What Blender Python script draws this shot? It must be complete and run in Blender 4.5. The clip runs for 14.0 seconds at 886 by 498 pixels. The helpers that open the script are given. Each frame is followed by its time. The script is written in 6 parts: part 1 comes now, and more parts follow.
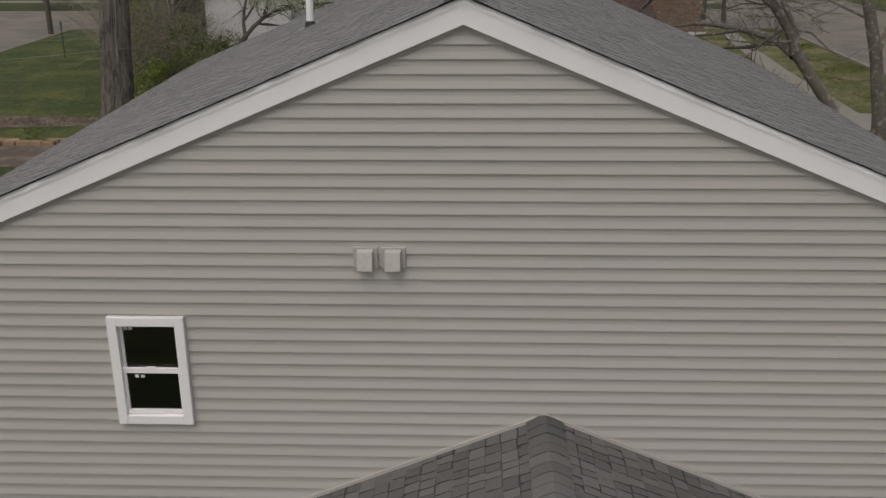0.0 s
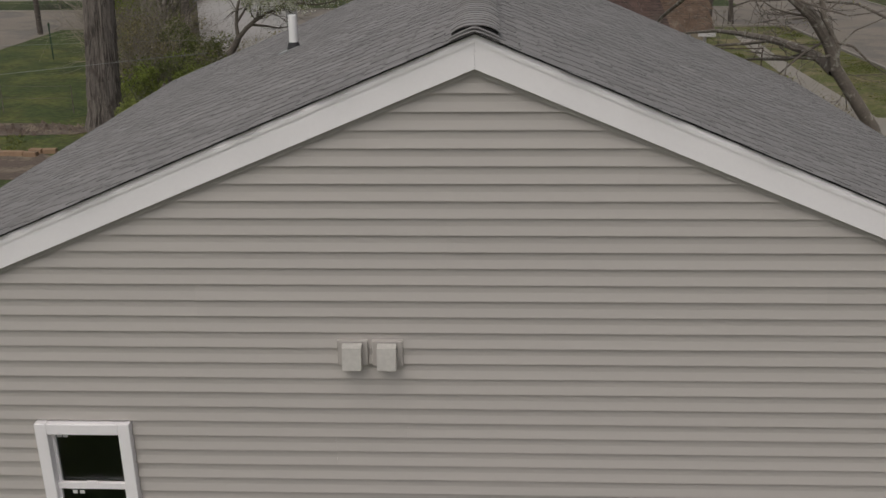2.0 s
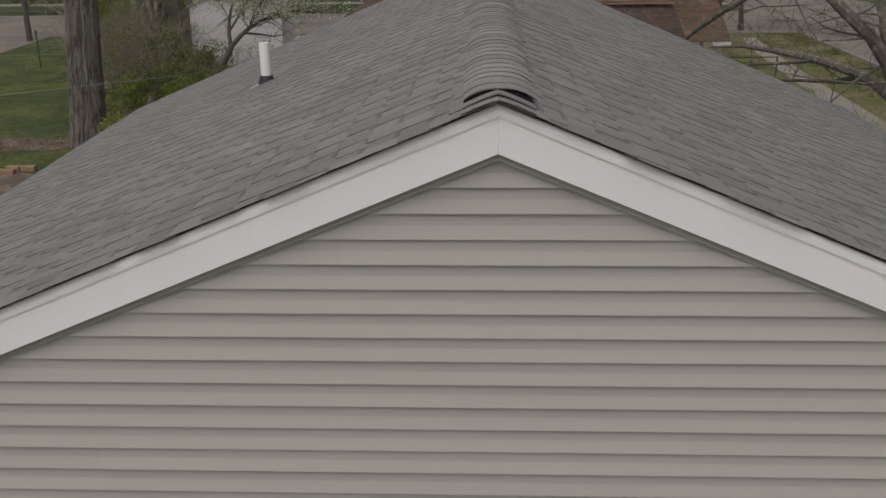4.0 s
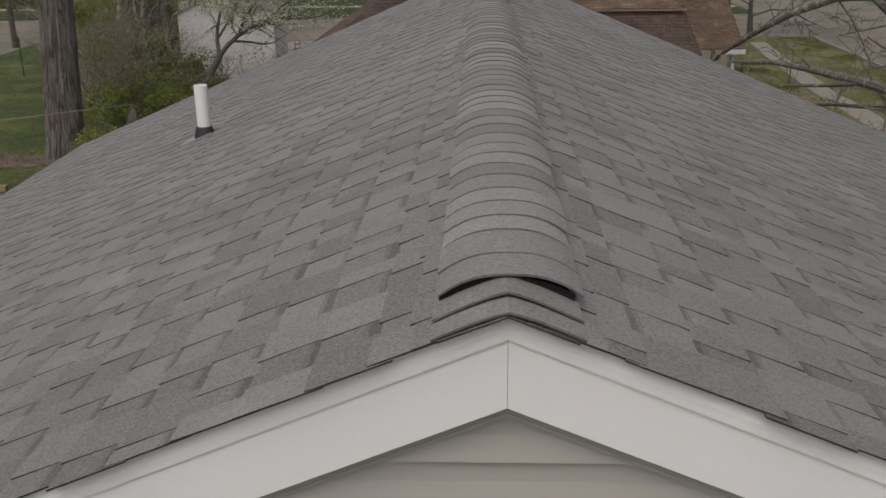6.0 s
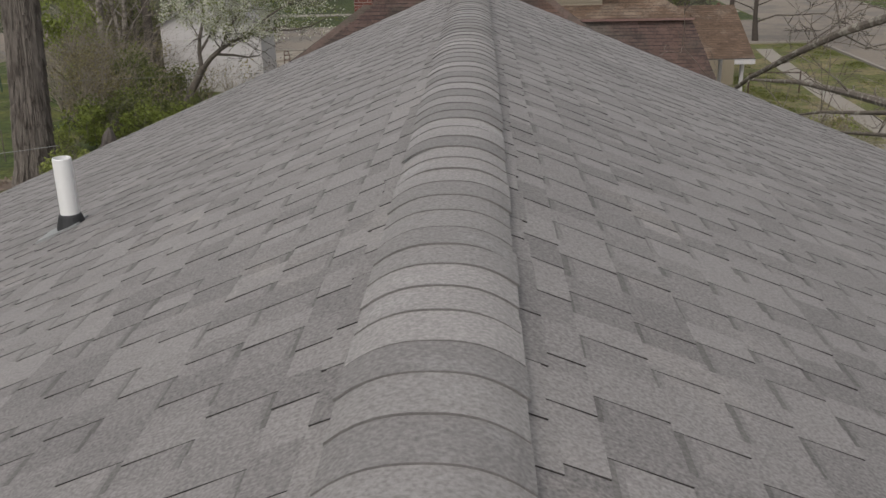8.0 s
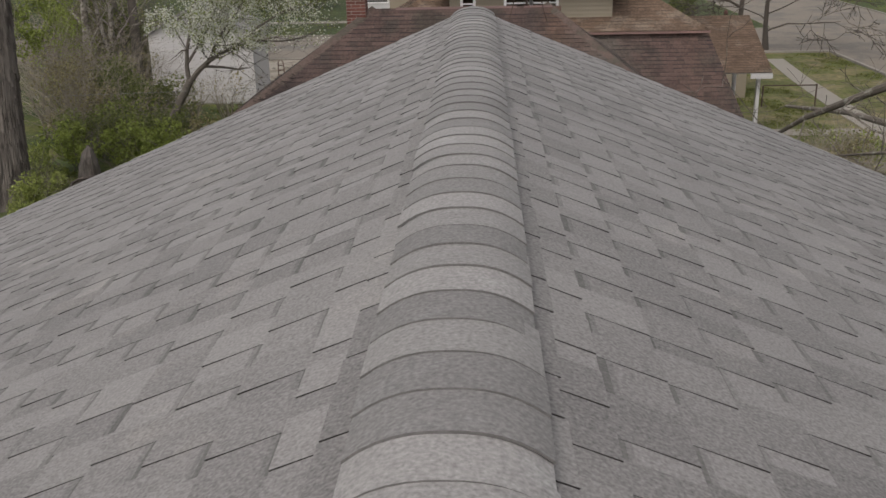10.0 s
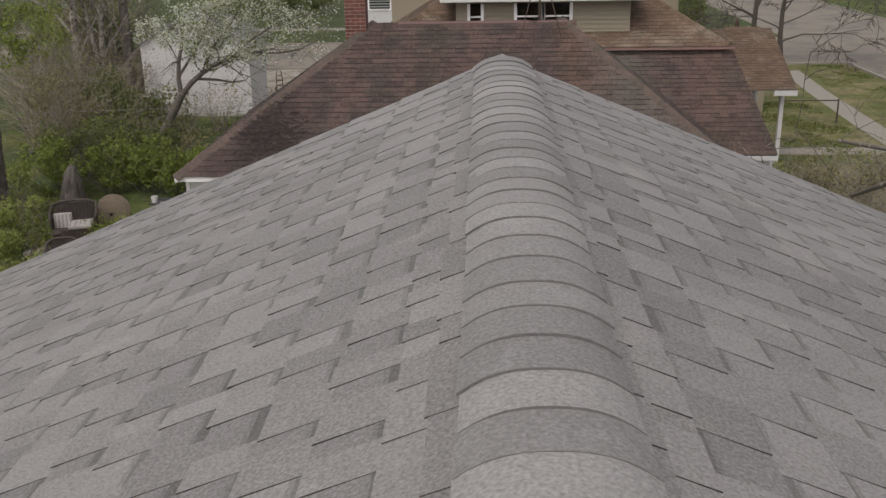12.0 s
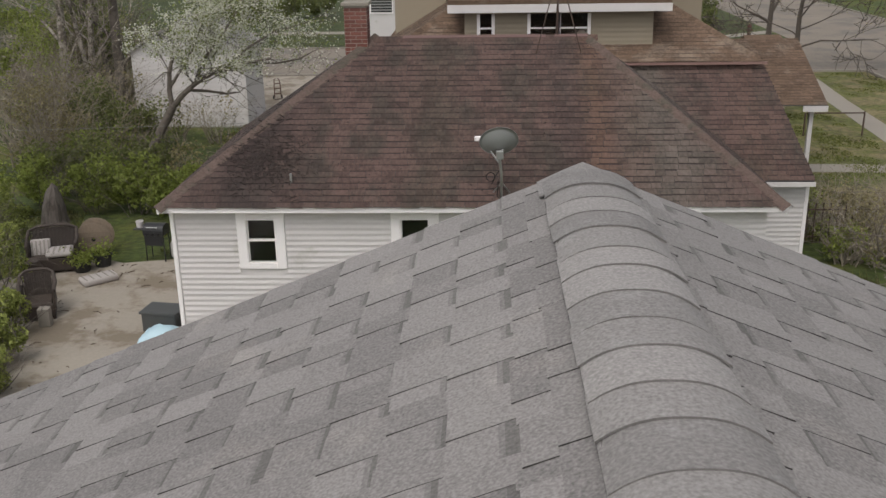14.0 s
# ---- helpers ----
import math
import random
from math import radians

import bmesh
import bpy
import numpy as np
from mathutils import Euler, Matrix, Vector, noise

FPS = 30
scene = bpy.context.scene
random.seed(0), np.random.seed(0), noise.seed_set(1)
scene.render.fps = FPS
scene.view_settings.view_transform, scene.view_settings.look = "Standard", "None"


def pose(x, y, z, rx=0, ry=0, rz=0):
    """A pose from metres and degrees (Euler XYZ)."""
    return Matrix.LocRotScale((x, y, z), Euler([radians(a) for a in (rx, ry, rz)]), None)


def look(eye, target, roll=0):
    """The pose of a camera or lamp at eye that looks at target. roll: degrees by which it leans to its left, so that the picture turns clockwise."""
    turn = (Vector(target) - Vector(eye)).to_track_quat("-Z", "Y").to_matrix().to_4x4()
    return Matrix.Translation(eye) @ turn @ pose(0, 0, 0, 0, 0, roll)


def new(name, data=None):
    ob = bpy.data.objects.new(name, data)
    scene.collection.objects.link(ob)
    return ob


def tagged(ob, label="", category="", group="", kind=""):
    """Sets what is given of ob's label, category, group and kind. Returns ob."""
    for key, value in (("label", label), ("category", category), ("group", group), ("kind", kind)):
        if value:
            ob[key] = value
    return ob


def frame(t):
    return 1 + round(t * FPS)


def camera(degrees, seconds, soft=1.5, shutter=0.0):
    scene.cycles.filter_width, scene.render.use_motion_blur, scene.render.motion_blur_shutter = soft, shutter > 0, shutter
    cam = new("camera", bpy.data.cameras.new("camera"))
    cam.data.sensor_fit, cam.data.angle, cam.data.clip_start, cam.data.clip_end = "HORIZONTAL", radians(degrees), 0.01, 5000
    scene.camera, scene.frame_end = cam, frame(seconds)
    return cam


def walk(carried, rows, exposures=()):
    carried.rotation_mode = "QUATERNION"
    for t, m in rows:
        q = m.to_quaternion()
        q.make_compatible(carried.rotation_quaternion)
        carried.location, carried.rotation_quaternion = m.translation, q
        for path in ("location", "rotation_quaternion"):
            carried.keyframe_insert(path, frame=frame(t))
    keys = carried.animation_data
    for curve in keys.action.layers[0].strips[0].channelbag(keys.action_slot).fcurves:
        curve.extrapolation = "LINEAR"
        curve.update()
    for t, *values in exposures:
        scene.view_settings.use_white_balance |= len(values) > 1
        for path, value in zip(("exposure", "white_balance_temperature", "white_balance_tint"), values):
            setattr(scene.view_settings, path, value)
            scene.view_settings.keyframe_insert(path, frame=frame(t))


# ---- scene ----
cam = camera(49.3, 14.0)
PATH = [
    (0, (0.117, -6.664, 7.23), (0.042, -4.785, 6.549), -0.4),
    (0.5, (0.107, -6.327, 7.261), (0.032, -4.45, 6.576), -0.5),
    (1, (0.089, -5.952, 7.284), (0.014, -4.076, 6.596), -0.5),
    (1.5, (0.062, -5.563, 7.302), (-0.013, -3.688, 6.609), -0.6),
    (2, (0.028, -5.17, 7.313), (-0.047, -3.295, 6.621), -0.6),
    (4.5, (-0.071, -2.943, 7.305), (-0.149, -1.066, 6.618), -0.6),
    (5, (-0.074, -2.487, 7.306), (-0.15, -0.61, 6.619), -0.5),
    (5.5, (-0.065, -2.034, 7.31), (-0.143, -0.157, 6.622), -0.7),
    (6, (-0.046, -1.572, 7.300), (-0.126, 0.305, 6.614), -0.8),
    (6.5, (-0.013, -1.116, 7.291), (-0.094, 0.761, 6.605), -1.0),
    (7, (0.018, -0.665, 7.277), (-0.061, 1.213, 6.593), -1.1),
    (7.5, (0.053, -0.221, 7.264), (-0.027, 1.659, 6.585), -1.2),
    (8, (0.077, 0.236, 7.255), (-0.004, 2.116, 6.579), -1.3),
    (8.5, (0.091, 0.663, 7.259), (0.009, 2.545, 6.586), -1.3),
    (9, (0.086, 1.121, 7.263), (0.005, 3.003, 6.592), -1.3),
    (11.5, (-0.043, 3.241, 7.293), (-0.129, 5.126, 6.630), -1.1),
    (12, (-0.086, 3.683, 7.314), (-0.171, 5.568, 6.653), -1.0),
    (12.5, (-0.144, 4.133, 7.34), (-0.23, 6.018, 6.678), -1.0),
    (13, (-0.210, 4.577, 7.361), (-0.296, 6.462, 6.7), -1.0),
    (13.5, (-0.261, 5.034, 7.377), (-0.347, 6.919, 6.715), -0.9),
    (14, (-0.294, 5.47, 7.392), (-0.381, 7.355, 6.73), -0.9),
]
EXPOSURES = [(0, -0.02), (2, 0.0), (5, 0.03), (6, 0.10), (6.5, 0.14), (7, 0.42), (7.5, 0.46), (9, 0.48), (12, 0.55), (14, 0.58)]
walk(cam, [(t, look(eye, target, roll)) for t, eye, target, roll in PATH], EXPOSURES)

# ---- world, sun, exposure ----
world = bpy.data.worlds.new("overcast_sky")
scene.world = world
world.use_nodes = True
wn, wl = world.node_tree.nodes, world.node_tree.links
SUN_EL, SUN_ROT = radians(52), radians(200)
sky = wn.new("ShaderNodeTexSky")
sky.sky_type = "NISHITA"
sky.sun_disc = False
sky.sun_elevation, sky.sun_rotation = SUN_EL, SUN_ROT
sky.air_density, sky.dust_density, sky.ozone_density = 1.0, 4.0, 1.0
hsv = wn.new("ShaderNodeHueSaturation")
hsv.inputs["Saturation"].default_value = 0.28
wl.new(sky.outputs["Color"], hsv.inputs["Color"])
wl.new(hsv.outputs["Color"], wn["Background"].inputs["Color"])
wn["Background"].inputs["Strength"].default_value = 0.10
sun_data = bpy.data.lights.new("sun", "SUN")
sun_data.energy, sun_data.angle, sun_data.color = 0.6, radians(35), (1.0, 0.96, 0.9)
sun = new("sun", sun_data)
sun.matrix_world = look((0, 0, 40), (0 + 8, 14, 0))



# ---- materials ----
def make_material(name, colour, rough=0.7, vary=0.15, coarse=1.2, fine=40.0, grain=0.15, bump=0.0, bump_scale=60.0, metal=0.0,
                  pieces=0.0, second=None, second_amount=0.0, second_scale=1.0, second_soft=0.12, stretch=(1, 1, 1), spec=0.5, streaks=()):
    """A procedural surface: broad blotches, fine grain, optional tone per piece, optional second colour in patches."""
    m = bpy.data.materials.new(name)
    m.use_nodes = True
    nt = m.node_tree
    n, l = nt.nodes, nt.links
    bsdf = n["Principled BSDF"]
    bsdf.inputs["Roughness"].default_value = rough
    bsdf.inputs["Metallic"].default_value = metal
    bsdf.inputs["Specular IOR Level"].default_value = spec
    geo = n.new("ShaderNodeNewGeometry")
    mp = n.new("ShaderNodeMapping")
    mp.inputs["Scale"].default_value = stretch
    l.new(geo.outputs["Position"], mp.inputs["Vector"])

    def noise_at(scale, detail=3.0):
        t = n.new("ShaderNodeTexNoise")
        t.inputs["Scale"].default_value = scale
        t.inputs["Detail"].default_value = detail
        l.new(mp.outputs["Vector"], t.inputs["Vector"])
        return t.outputs["Fac"]

    def calc(op, a, b):
        k = n.new("ShaderNodeMath")
        k.operation = op
        for slot, v in ((0, a), (1, b)):
            if isinstance(v, (int, float)):
                k.inputs[slot].default_value = v
            else:
                l.new(v, k.inputs[slot])
        return k.outputs[0]

    value = calc("ADD", calc("MULTIPLY", calc("SUBTRACT", noise_at(coarse, 4.0), 0.5), 2 * vary), 1.0)
    value = calc("ADD", value, calc("MULTIPLY", calc("SUBTRACT", noise_at(fine, 2.0), 0.5), 2 * grain))
    if pieces:
        info = n.new("ShaderNodeObjectInfo")
        r = calc("FRACT", calc("ADD", info.outputs["Random"], geo.outputs["Random Per Island"]), 0.0)
        value = calc("ADD", value, calc("MULTIPLY", calc("SUBTRACT", r, 0.5), 2 * pieces))
    base = n.new("ShaderNodeRGB")
    base.outputs[0].default_value = (*colour, 1)
    out = base.outputs[0]
    if second:
        ramp = n.new("ShaderNodeMapRange")
        ramp.inputs["From Min"].default_value = 1 - second_amount - second_soft
        ramp.inputs["From Max"].default_value = 1 - second_amount + second_soft
        t = n.new("ShaderNodeTexNoise")
        t.inputs["Scale"].default_value = second_scale
        t.inputs["Detail"].default_value = 6.0
        t.inputs["Roughness"].default_value = 0.65
        l.new(mp.outputs["Vector"], t.inputs["Vector"])
        spread = n.new("ShaderNodeMapRange")
        spread.inputs["From Min"].default_value, spread.inputs["From Max"].default_value = 0.3, 0.7
        l.new(t.outputs["Fac"], spread.inputs["Value"])
        l.new(spread.outputs["Result"], ramp.inputs["Value"])
        mix = n.new("ShaderNodeMix")
        mix.data_type = "RGBA"
        l.new(ramp.outputs["Result"], mix.inputs["Factor"])
        l.new(out, mix.inputs["A"])
        mix.inputs["B"].default_value = (*second, 1)
        out = mix.outputs["Result"]
    for at, wide, stain, amount in streaks:
        # a run-off stain: a soft vertical strip with ragged edges
        axis = n.new("ShaderNodeSeparateXYZ")
        l.new(geo.outputs["Position"], axis.inputs[0])
        off = calc("DIVIDE", calc("ADD", calc("SUBTRACT", axis.outputs["X"], at), calc("MULTIPLY", calc("SUBTRACT", noise_at(2.0, 4.0), 0.5), wide)), wide)
        strip = calc("MULTIPLY", calc("MAXIMUM", calc("SUBTRACT", 1.0, calc("ABSOLUTE", off, 0.0)), 0.0), amount)
        mix = n.new("ShaderNodeMix")
        mix.data_type = "RGBA"
        l.new(strip, mix.inputs["Factor"])
        l.new(out, mix.inputs["A"])
        mix.inputs["B"].default_value = (*stain, 1)
        out = mix.outputs["Result"]
    tone = n.new("ShaderNodeVectorMath")
    tone.operation = "SCALE"
    l.new(out, tone.inputs[0])
    l.new(value, tone.inputs["Scale"])
    l.new(tone.outputs[0], bsdf.inputs["Base Color"])
    if bump:
        b = n.new("ShaderNodeBump")
        b.inputs["Strength"].default_value = 1.0
        b.inputs["Distance"].default_value = bump
        l.new(noise_at(bump_scale, 4.0), b.inputs["Height"])
        l.new(b.outputs["Normal"], bsdf.inputs["Normal"])
    return m


SHINGLE = make_material("grey_shingle", (0.217, 0.202, 0.195), 0.8, 0.12, 0.9, 150, 0.70, 0.0010, 190, pieces=0.17, second=(0.258, 0.237, 0.224), second_amount=0.2, second_scale=3.0, spec=0.5)
# a darker tone of shingle, laid on the lower roof
DARK_SHINGLE = make_material("darker_shingle", (0.135, 0.128, 0.123), 0.8, 0.10, 0.9, 150, 0.7, 0.0012, 170, pieces=0.22, spec=0.4)
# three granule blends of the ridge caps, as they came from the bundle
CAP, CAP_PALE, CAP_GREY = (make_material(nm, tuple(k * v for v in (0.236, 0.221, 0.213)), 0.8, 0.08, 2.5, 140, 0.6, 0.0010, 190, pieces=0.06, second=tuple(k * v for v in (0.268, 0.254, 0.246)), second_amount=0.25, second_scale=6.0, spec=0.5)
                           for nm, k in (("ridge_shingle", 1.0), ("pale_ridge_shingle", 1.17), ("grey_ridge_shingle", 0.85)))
# shade under the butts, painted as dark granule strips: full, then fading
BAND = make_material("butt_shade_granules", (0.134, 0.125, 0.119), 0.8, 0.12, 3.0, 150, 0.6, 0.0012, 170, pieces=0.14, spec=0.4)
BAND_SOFT = make_material("butt_shade_fade", (0.188, 0.176, 0.170), 0.8, 0.12, 3.0, 150, 0.7, 0.0012, 170, pieces=0.12, spec=0.4)
CUT = make_material("asphalt_cut_edge", (0.046, 0.042, 0.041), 0.95, 0.2, 20, 150, 0.2, spec=0.2)
CAP_EDGE = make_material("cap_cut_edge", (0.155, 0.145, 0.139), 0.95, 0.2, 20, 150, 0.3, spec=0.2)
STARTER = make_material("starter_shingle", (0.022, 0.019, 0.019), 0.95, 0.2, 6, 80, 0.2, spec=0.15)
UNDER = make_material("roof_underlay", (0.06, 0.057, 0.055), 0.95, 0.2, 6, 80, 0.2, spec=0.2)
SIDING = make_material("beige_vinyl", (0.448, 0.411, 0.379), 0.5, 0.03, 0.5, 120, 0.02, 0.0003, 90, pieces=0.018, spec=0.35, stretch=(0.3, 1, 2))
SHEATHING = make_material("wall_sheathing", (0.25, 0.23, 0.2), 0.8, 0.1)
JCHAN = make_material("channel_vinyl", (0.385, 0.358, 0.33), 0.5, 0.03, 2, 60, 0.03)
WHITE = make_material("white_trim", (0.875, 0.835, 0.83), 0.42, 0.025, 1.5, 60, 0.02, spec=0.4)
PVC = make_material("white_pvc", (0.80, 0.79, 0.77), 0.35, 0.03, 6, 60, 0.02)
RUBBER = make_material("black_rubber", (0.022, 0.022, 0.023), 0.6, 0.2, 20, 90, 0.15)
BLACK = make_material("vent_dark", (0.008, 0.008, 0.008), 0.9, 0.2)
SILVER = make_material("galvanised", (0.42, 0.42, 0.41), 0.45, 0.12, 6, 80, 0.08, metal=0.8)
# room colour lifted to grey-green, standing for the reflection in the panes
INSIDE = make_material("reflection_tinted_room", (0.16, 0.17, 0.145), 0.9, 0.2)
BLIND = make_material("pale_sticker", (0.6, 0.6, 0.58), 0.6, 0.05)
OLD_WHITE = make_material("weathered_white", (0.58, 0.55, 0.54), 0.6, 0.05, 0.8, 30, 0.05, pieces=0.03, second=(0.47, 0.45, 0.42), second_amount=0.12, second_scale=1.2)
BROWN_SHINGLE = make_material("brown_shingle", (0.089, 0.058, 0.050), 0.9, 0.22, 2.6, 22, 0.5, 0.001, 120, pieces=0.20, second=(0.060, 0.047, 0.039), second_amount=0.40, second_scale=1.6, second_soft=0.2, spec=0.3, stretch=(1, 0.6, 0.6), streaks=((1.68, 0.42, (0.125, 0.075, 0.05), 0.5), (1.15, 0.4, (0.055, 0.04, 0.036), 0.6), (2.3, 0.5, (0.115, 0.08, 0.06), 0.35), (3.0, 1.1, (0.125, 0.108, 0.092), 0.6), (-4.3, 1.3, (0.040, 0.030, 0.028), 0.8), (-1.2, 0.6, (0.062, 0.050, 0.038), 0.5), (5.2, 0.7, (0.115, 0.072, 0.055), 0.35)))
BROWN_CAP = make_material("brown_hip_shingle", (0.112, 0.080, 0.068), 0.9, 0.2, 2.5, 25, 0.5, pieces=0.08, second=(0.085, 0.072, 0.058), second_amount=0.4, second_scale=2, spec=0.25)
TAN_SHINGLE = make_material("tan_shingle", (0.128, 0.086, 0.060), 0.9, 0.2, 1.5, 18, 0.55, 0.001, 100, pieces=0.2, second=(0.175, 0.132, 0.10), second_amount=0.3, second_scale=1.1, spec=0.25)
TAN_SIDING = make_material("tan_siding", (0.27, 0.225, 0.165), 0.6, 0.05, 0.8, 40, 0.05, pieces=0.04)
RIDGE_METAL = make_material("ridge_metal", (0.125, 0.072, 0.064), 0.5, 0.15, 3, 40, 0.1)
BROWN_METAL = make_material("brown_metal", (0.24, 0.145, 0.125), 0.5, 0.12, 3, 40, 0.1)
BRICK = make_material("red_brick", (0.150, 0.055, 0.042), 0.85, 0.25, 4, 70, 0.2, pieces=0.25)
MORTAR = make_material("mortar", (0.36, 0.33, 0.30), 0.95, 0.15, 8, 90, 0.15)
CONCRETE = make_material("concrete", (0.255, 0.228, 0.195), 0.9, 0.12, 0.5, 25, 0.1, 0.002, 30, second=(0.25, 0.225, 0.19), second_amount=0.35, second_scale=0.7)
PATIO = make_material("dirty_concrete", (0.30, 0.264, 0.22), 0.95, 0.14, 0.6, 18, 0.12, 0.003, 30, second=(0.19, 0.155, 0.115), second_amount=0.42, second_scale=0.8)
ROADWAY = make_material("worn_road", (0.206, 0.175, 0.142), 0.95, 0.18, 0.25, 8, 0.25, second=(0.155, 0.136, 0.116), second_amount=0.4, second_scale=0.4)
LAWN = make_material("lawn", (0.046, 0.064, 0.011), 0.95, 0.6, 0.9, 5, 1.0, 0.05, 9, second=(0.100, 0.102, 0.022), second_amount=0.34, second_scale=0.40, second_soft=0.22)
GRASS = make_material("grass_blades", (0.165, 0.180, 0.052), 0.8, 0.25, 0.6, 10, 0.2, pieces=0.35, second=(0.14, 0.135, 0.06), second_amount=0.3, second_scale=0.6)
# grass green darkened to paint in tree shade on the far lawn
SHADED_LAWN = make_material("tree_shaded_lawn", (0.036, 0.050, 0.010), 0.95, 0.5, 0.7, 5, 0.9, 0.05, 9, second=(0.066, 0.072, 0.018), second_amount=0.3, second_scale=0.3, second_soft=0.25)
VERGE = make_material("dry_grass", (0.088, 0.094, 0.022), 0.95, 0.5, 0.8, 5, 0.9, 0.05, 9, second=(0.165, 0.135, 0.065), second_amount=0.42, second_scale=0.6, second_soft=0.2)
SOIL = make_material("bare_soil", (0.115, 0.086, 0.066), 0.98, 0.2, 1.0, 14, 0.3, 0.03, 10, second=(0.20, 0.16, 0.12), second_amount=0.35, second_scale=1.5)
BARK = make_material("furrowed_bark", (0.150, 0.128, 0.112), 0.95, 0.25, 2.5, 18, 0.4, 0.04, 9, pieces=0.14, second=(0.085, 0.070, 0.060), second_amount=0.40, second_scale=6, stretch=(1, 1, 0.22))
LICHEN_BARK = make_material("lichen_bark", (0.135, 0.112, 0.092), 0.95, 0.3, 3, 30, 0.3, 0.008, 40, pieces=0.1, second=(0.27, 0.25, 0.21), second_amount=0.30, second_scale=9, second_soft=0.1)
TWIG = make_material("grey_bark", (0.14, 0.118, 0.099), 0.95, 0.25, 1.5, 30, 0.25, 0.006, 40, pieces=0.1, second=(0.10, 0.085, 0.07), second_amount=0.35, second_scale=8)
DARK_TWIG = make_material("dark_twig", (0.085, 0.070, 0.058), 0.95, 0.25, 1.5, 30, 0.25, 0.006, 40, pieces=0.1)
PALE_BARK = make_material("pale_bark", (0.36, 0.32, 0.28), 0.95, 0.25, 1.5, 30, 0.25, 0.006, 40, second=(0.15, 0.125, 0.105), second_amount=0.45, second_scale=5)
STEM = make_material("pale_stem", (0.27, 0.233, 0.186), 0.95, 0.25, 1.5, 30, 0.25, 0.0, 40, pieces=0.2)
LEAF = make_material("green_leaf", (0.225, 0.262, 0.062), 0.75, 0.3, 0.8, 20, 0.15, pieces=0.45)
PALE_LEAF = make_material("pale_leaf", (0.27, 0.30, 0.085), 0.75, 0.3, 0.8, 20, 0.15, pieces=0.45)
DARK_LEAF = make_material("dark_leaf", (0.155, 0.172, 0.058), 0.75, 0.3, 0.8, 20, 0.15, pieces=0.4)
DRY_LEAF = make_material("dry_leaf", (0.27, 0.235, 0.125), 0.8, 0.3, 0.8, 20, 0.15, pieces=0.45)
BLOSSOM = make_material("white_blossom", (0.74, 0.73, 0.64), 0.7, 0.1, 2, 30, 0.1, pieces=0.2)
WICKER = make_material("dark_wicker", (0.052, 0.038, 0.03), 0.65, 0.2, 6, 120, 0.35, 0.004, 120)
CUSHION = make_material("striped_cushion", (0.36, 0.33, 0.31), 0.95, 0.12, 3, 60, 0.12)
STRIPE = make_material("cushion_stripe", (0.23, 0.205, 0.19), 0.95, 0.12, 3, 60, 0.12)
OLD_WOOD = make_material("weathered_wood", (0.20, 0.155, 0.115), 0.9, 0.2, 3, 40, 0.25, 0.004, 40, pieces=0.15, stretch=(1, 1, 0.3))
POLE_WOOD = make_material("pole_wood", (0.085, 0.07, 0.06), 0.9, 0.2, 3, 40, 0.25)
GRILL = make_material("black_enamel", (0.02, 0.02, 0.021), 0.4, 0.15, 5, 60, 0.1)
PLASTIC = make_material("grey_plastic", (0.065, 0.067, 0.065), 0.5, 0.15, 3, 60, 0.1)
TARP = make_material("blue_tarp", (0.40, 0.55, 0.62), 0.5, 0.1, 3, 40, 0.08)
DISH = make_material("grey_dish", (0.27, 0.275, 0.27), 0.5, 0.08, 3, 60, 0.05)
RUST = make_material("rusty_iron", (0.07, 0.045, 0.035), 0.85, 0.25, 6, 60, 0.25)
GREEN_POST = make_material("green_post_paint", (0.03, 0.06, 0.035), 0.6, 0.15)
HYDRANT_RED = make_material("faded_red_paint", (0.09, 0.04, 0.03), 0.7, 0.2, 8, 60, 0.2)
CABLE = make_material("grey_cable", (0.20, 0.20, 0.19), 0.5, 0.08)
POT = make_material("black_pot", (0.02, 0.02, 0.02), 0.6, 0.15)
ORANGE_BRICK = make_material("orange_block", (0.33, 0.215, 0.135), 0.9, 0.2, 4, 60, 0.2, pieces=0.25)
GLASS = bpy.data.materials.new("window_glass")
GLASS.use_nodes = True
gb = GLASS.node_tree.nodes["Principled BSDF"]
gb.inputs["Base Color"].default_value = (0.9, 0.95, 0.93, 1)
gb.inputs["Roughness"].default_value = 0.02
gb.inputs["Transmission Weight"].default_value = 1.0
gb.inputs["IOR"].default_value = 1.45


def let_light_through(m, share):
    """Thin leaves and petals pass part of the light that falls on them."""
    nt = m.node_tree
    bsdf, out = nt.nodes["Principled BSDF"], nt.nodes["Material Output"]
    thin = nt.nodes.new("ShaderNodeBsdfTranslucent")
    both = nt.nodes.new("ShaderNodeMixShader")
    both.inputs[0].default_value = share
    nt.links.new(bsdf.inputs["Base Color"].links[0].from_socket, thin.inputs["Color"])
    nt.links.new(bsdf.outputs[0], both.inputs[1])
    nt.links.new(thin.outputs[0], both.inputs[2])
    nt.links.new(both.outputs[0], out.inputs["Surface"])


for leafy in (LEAF, PALE_LEAF, DARK_LEAF, DRY_LEAF, GRASS, BLOSSOM):
    let_light_through(leafy, 0.5)

# ---- builders ----
def mesh_of(name, verts, faces, materials, index=None, smooth=False):
    me = bpy.data.meshes.new(name)
    me.from_pydata([tuple(map(float, v)) for v in verts], [], faces)
    for m in materials if isinstance(materials, (list, tuple)) else [materials]:
        me.materials.append(m)
    if index is not None:
        me.polygons.foreach_set("material_index", index)
    if smooth:
        me.polygons.foreach_set("use_smooth", [True] * len(me.polygons))
    me.update()
    return me


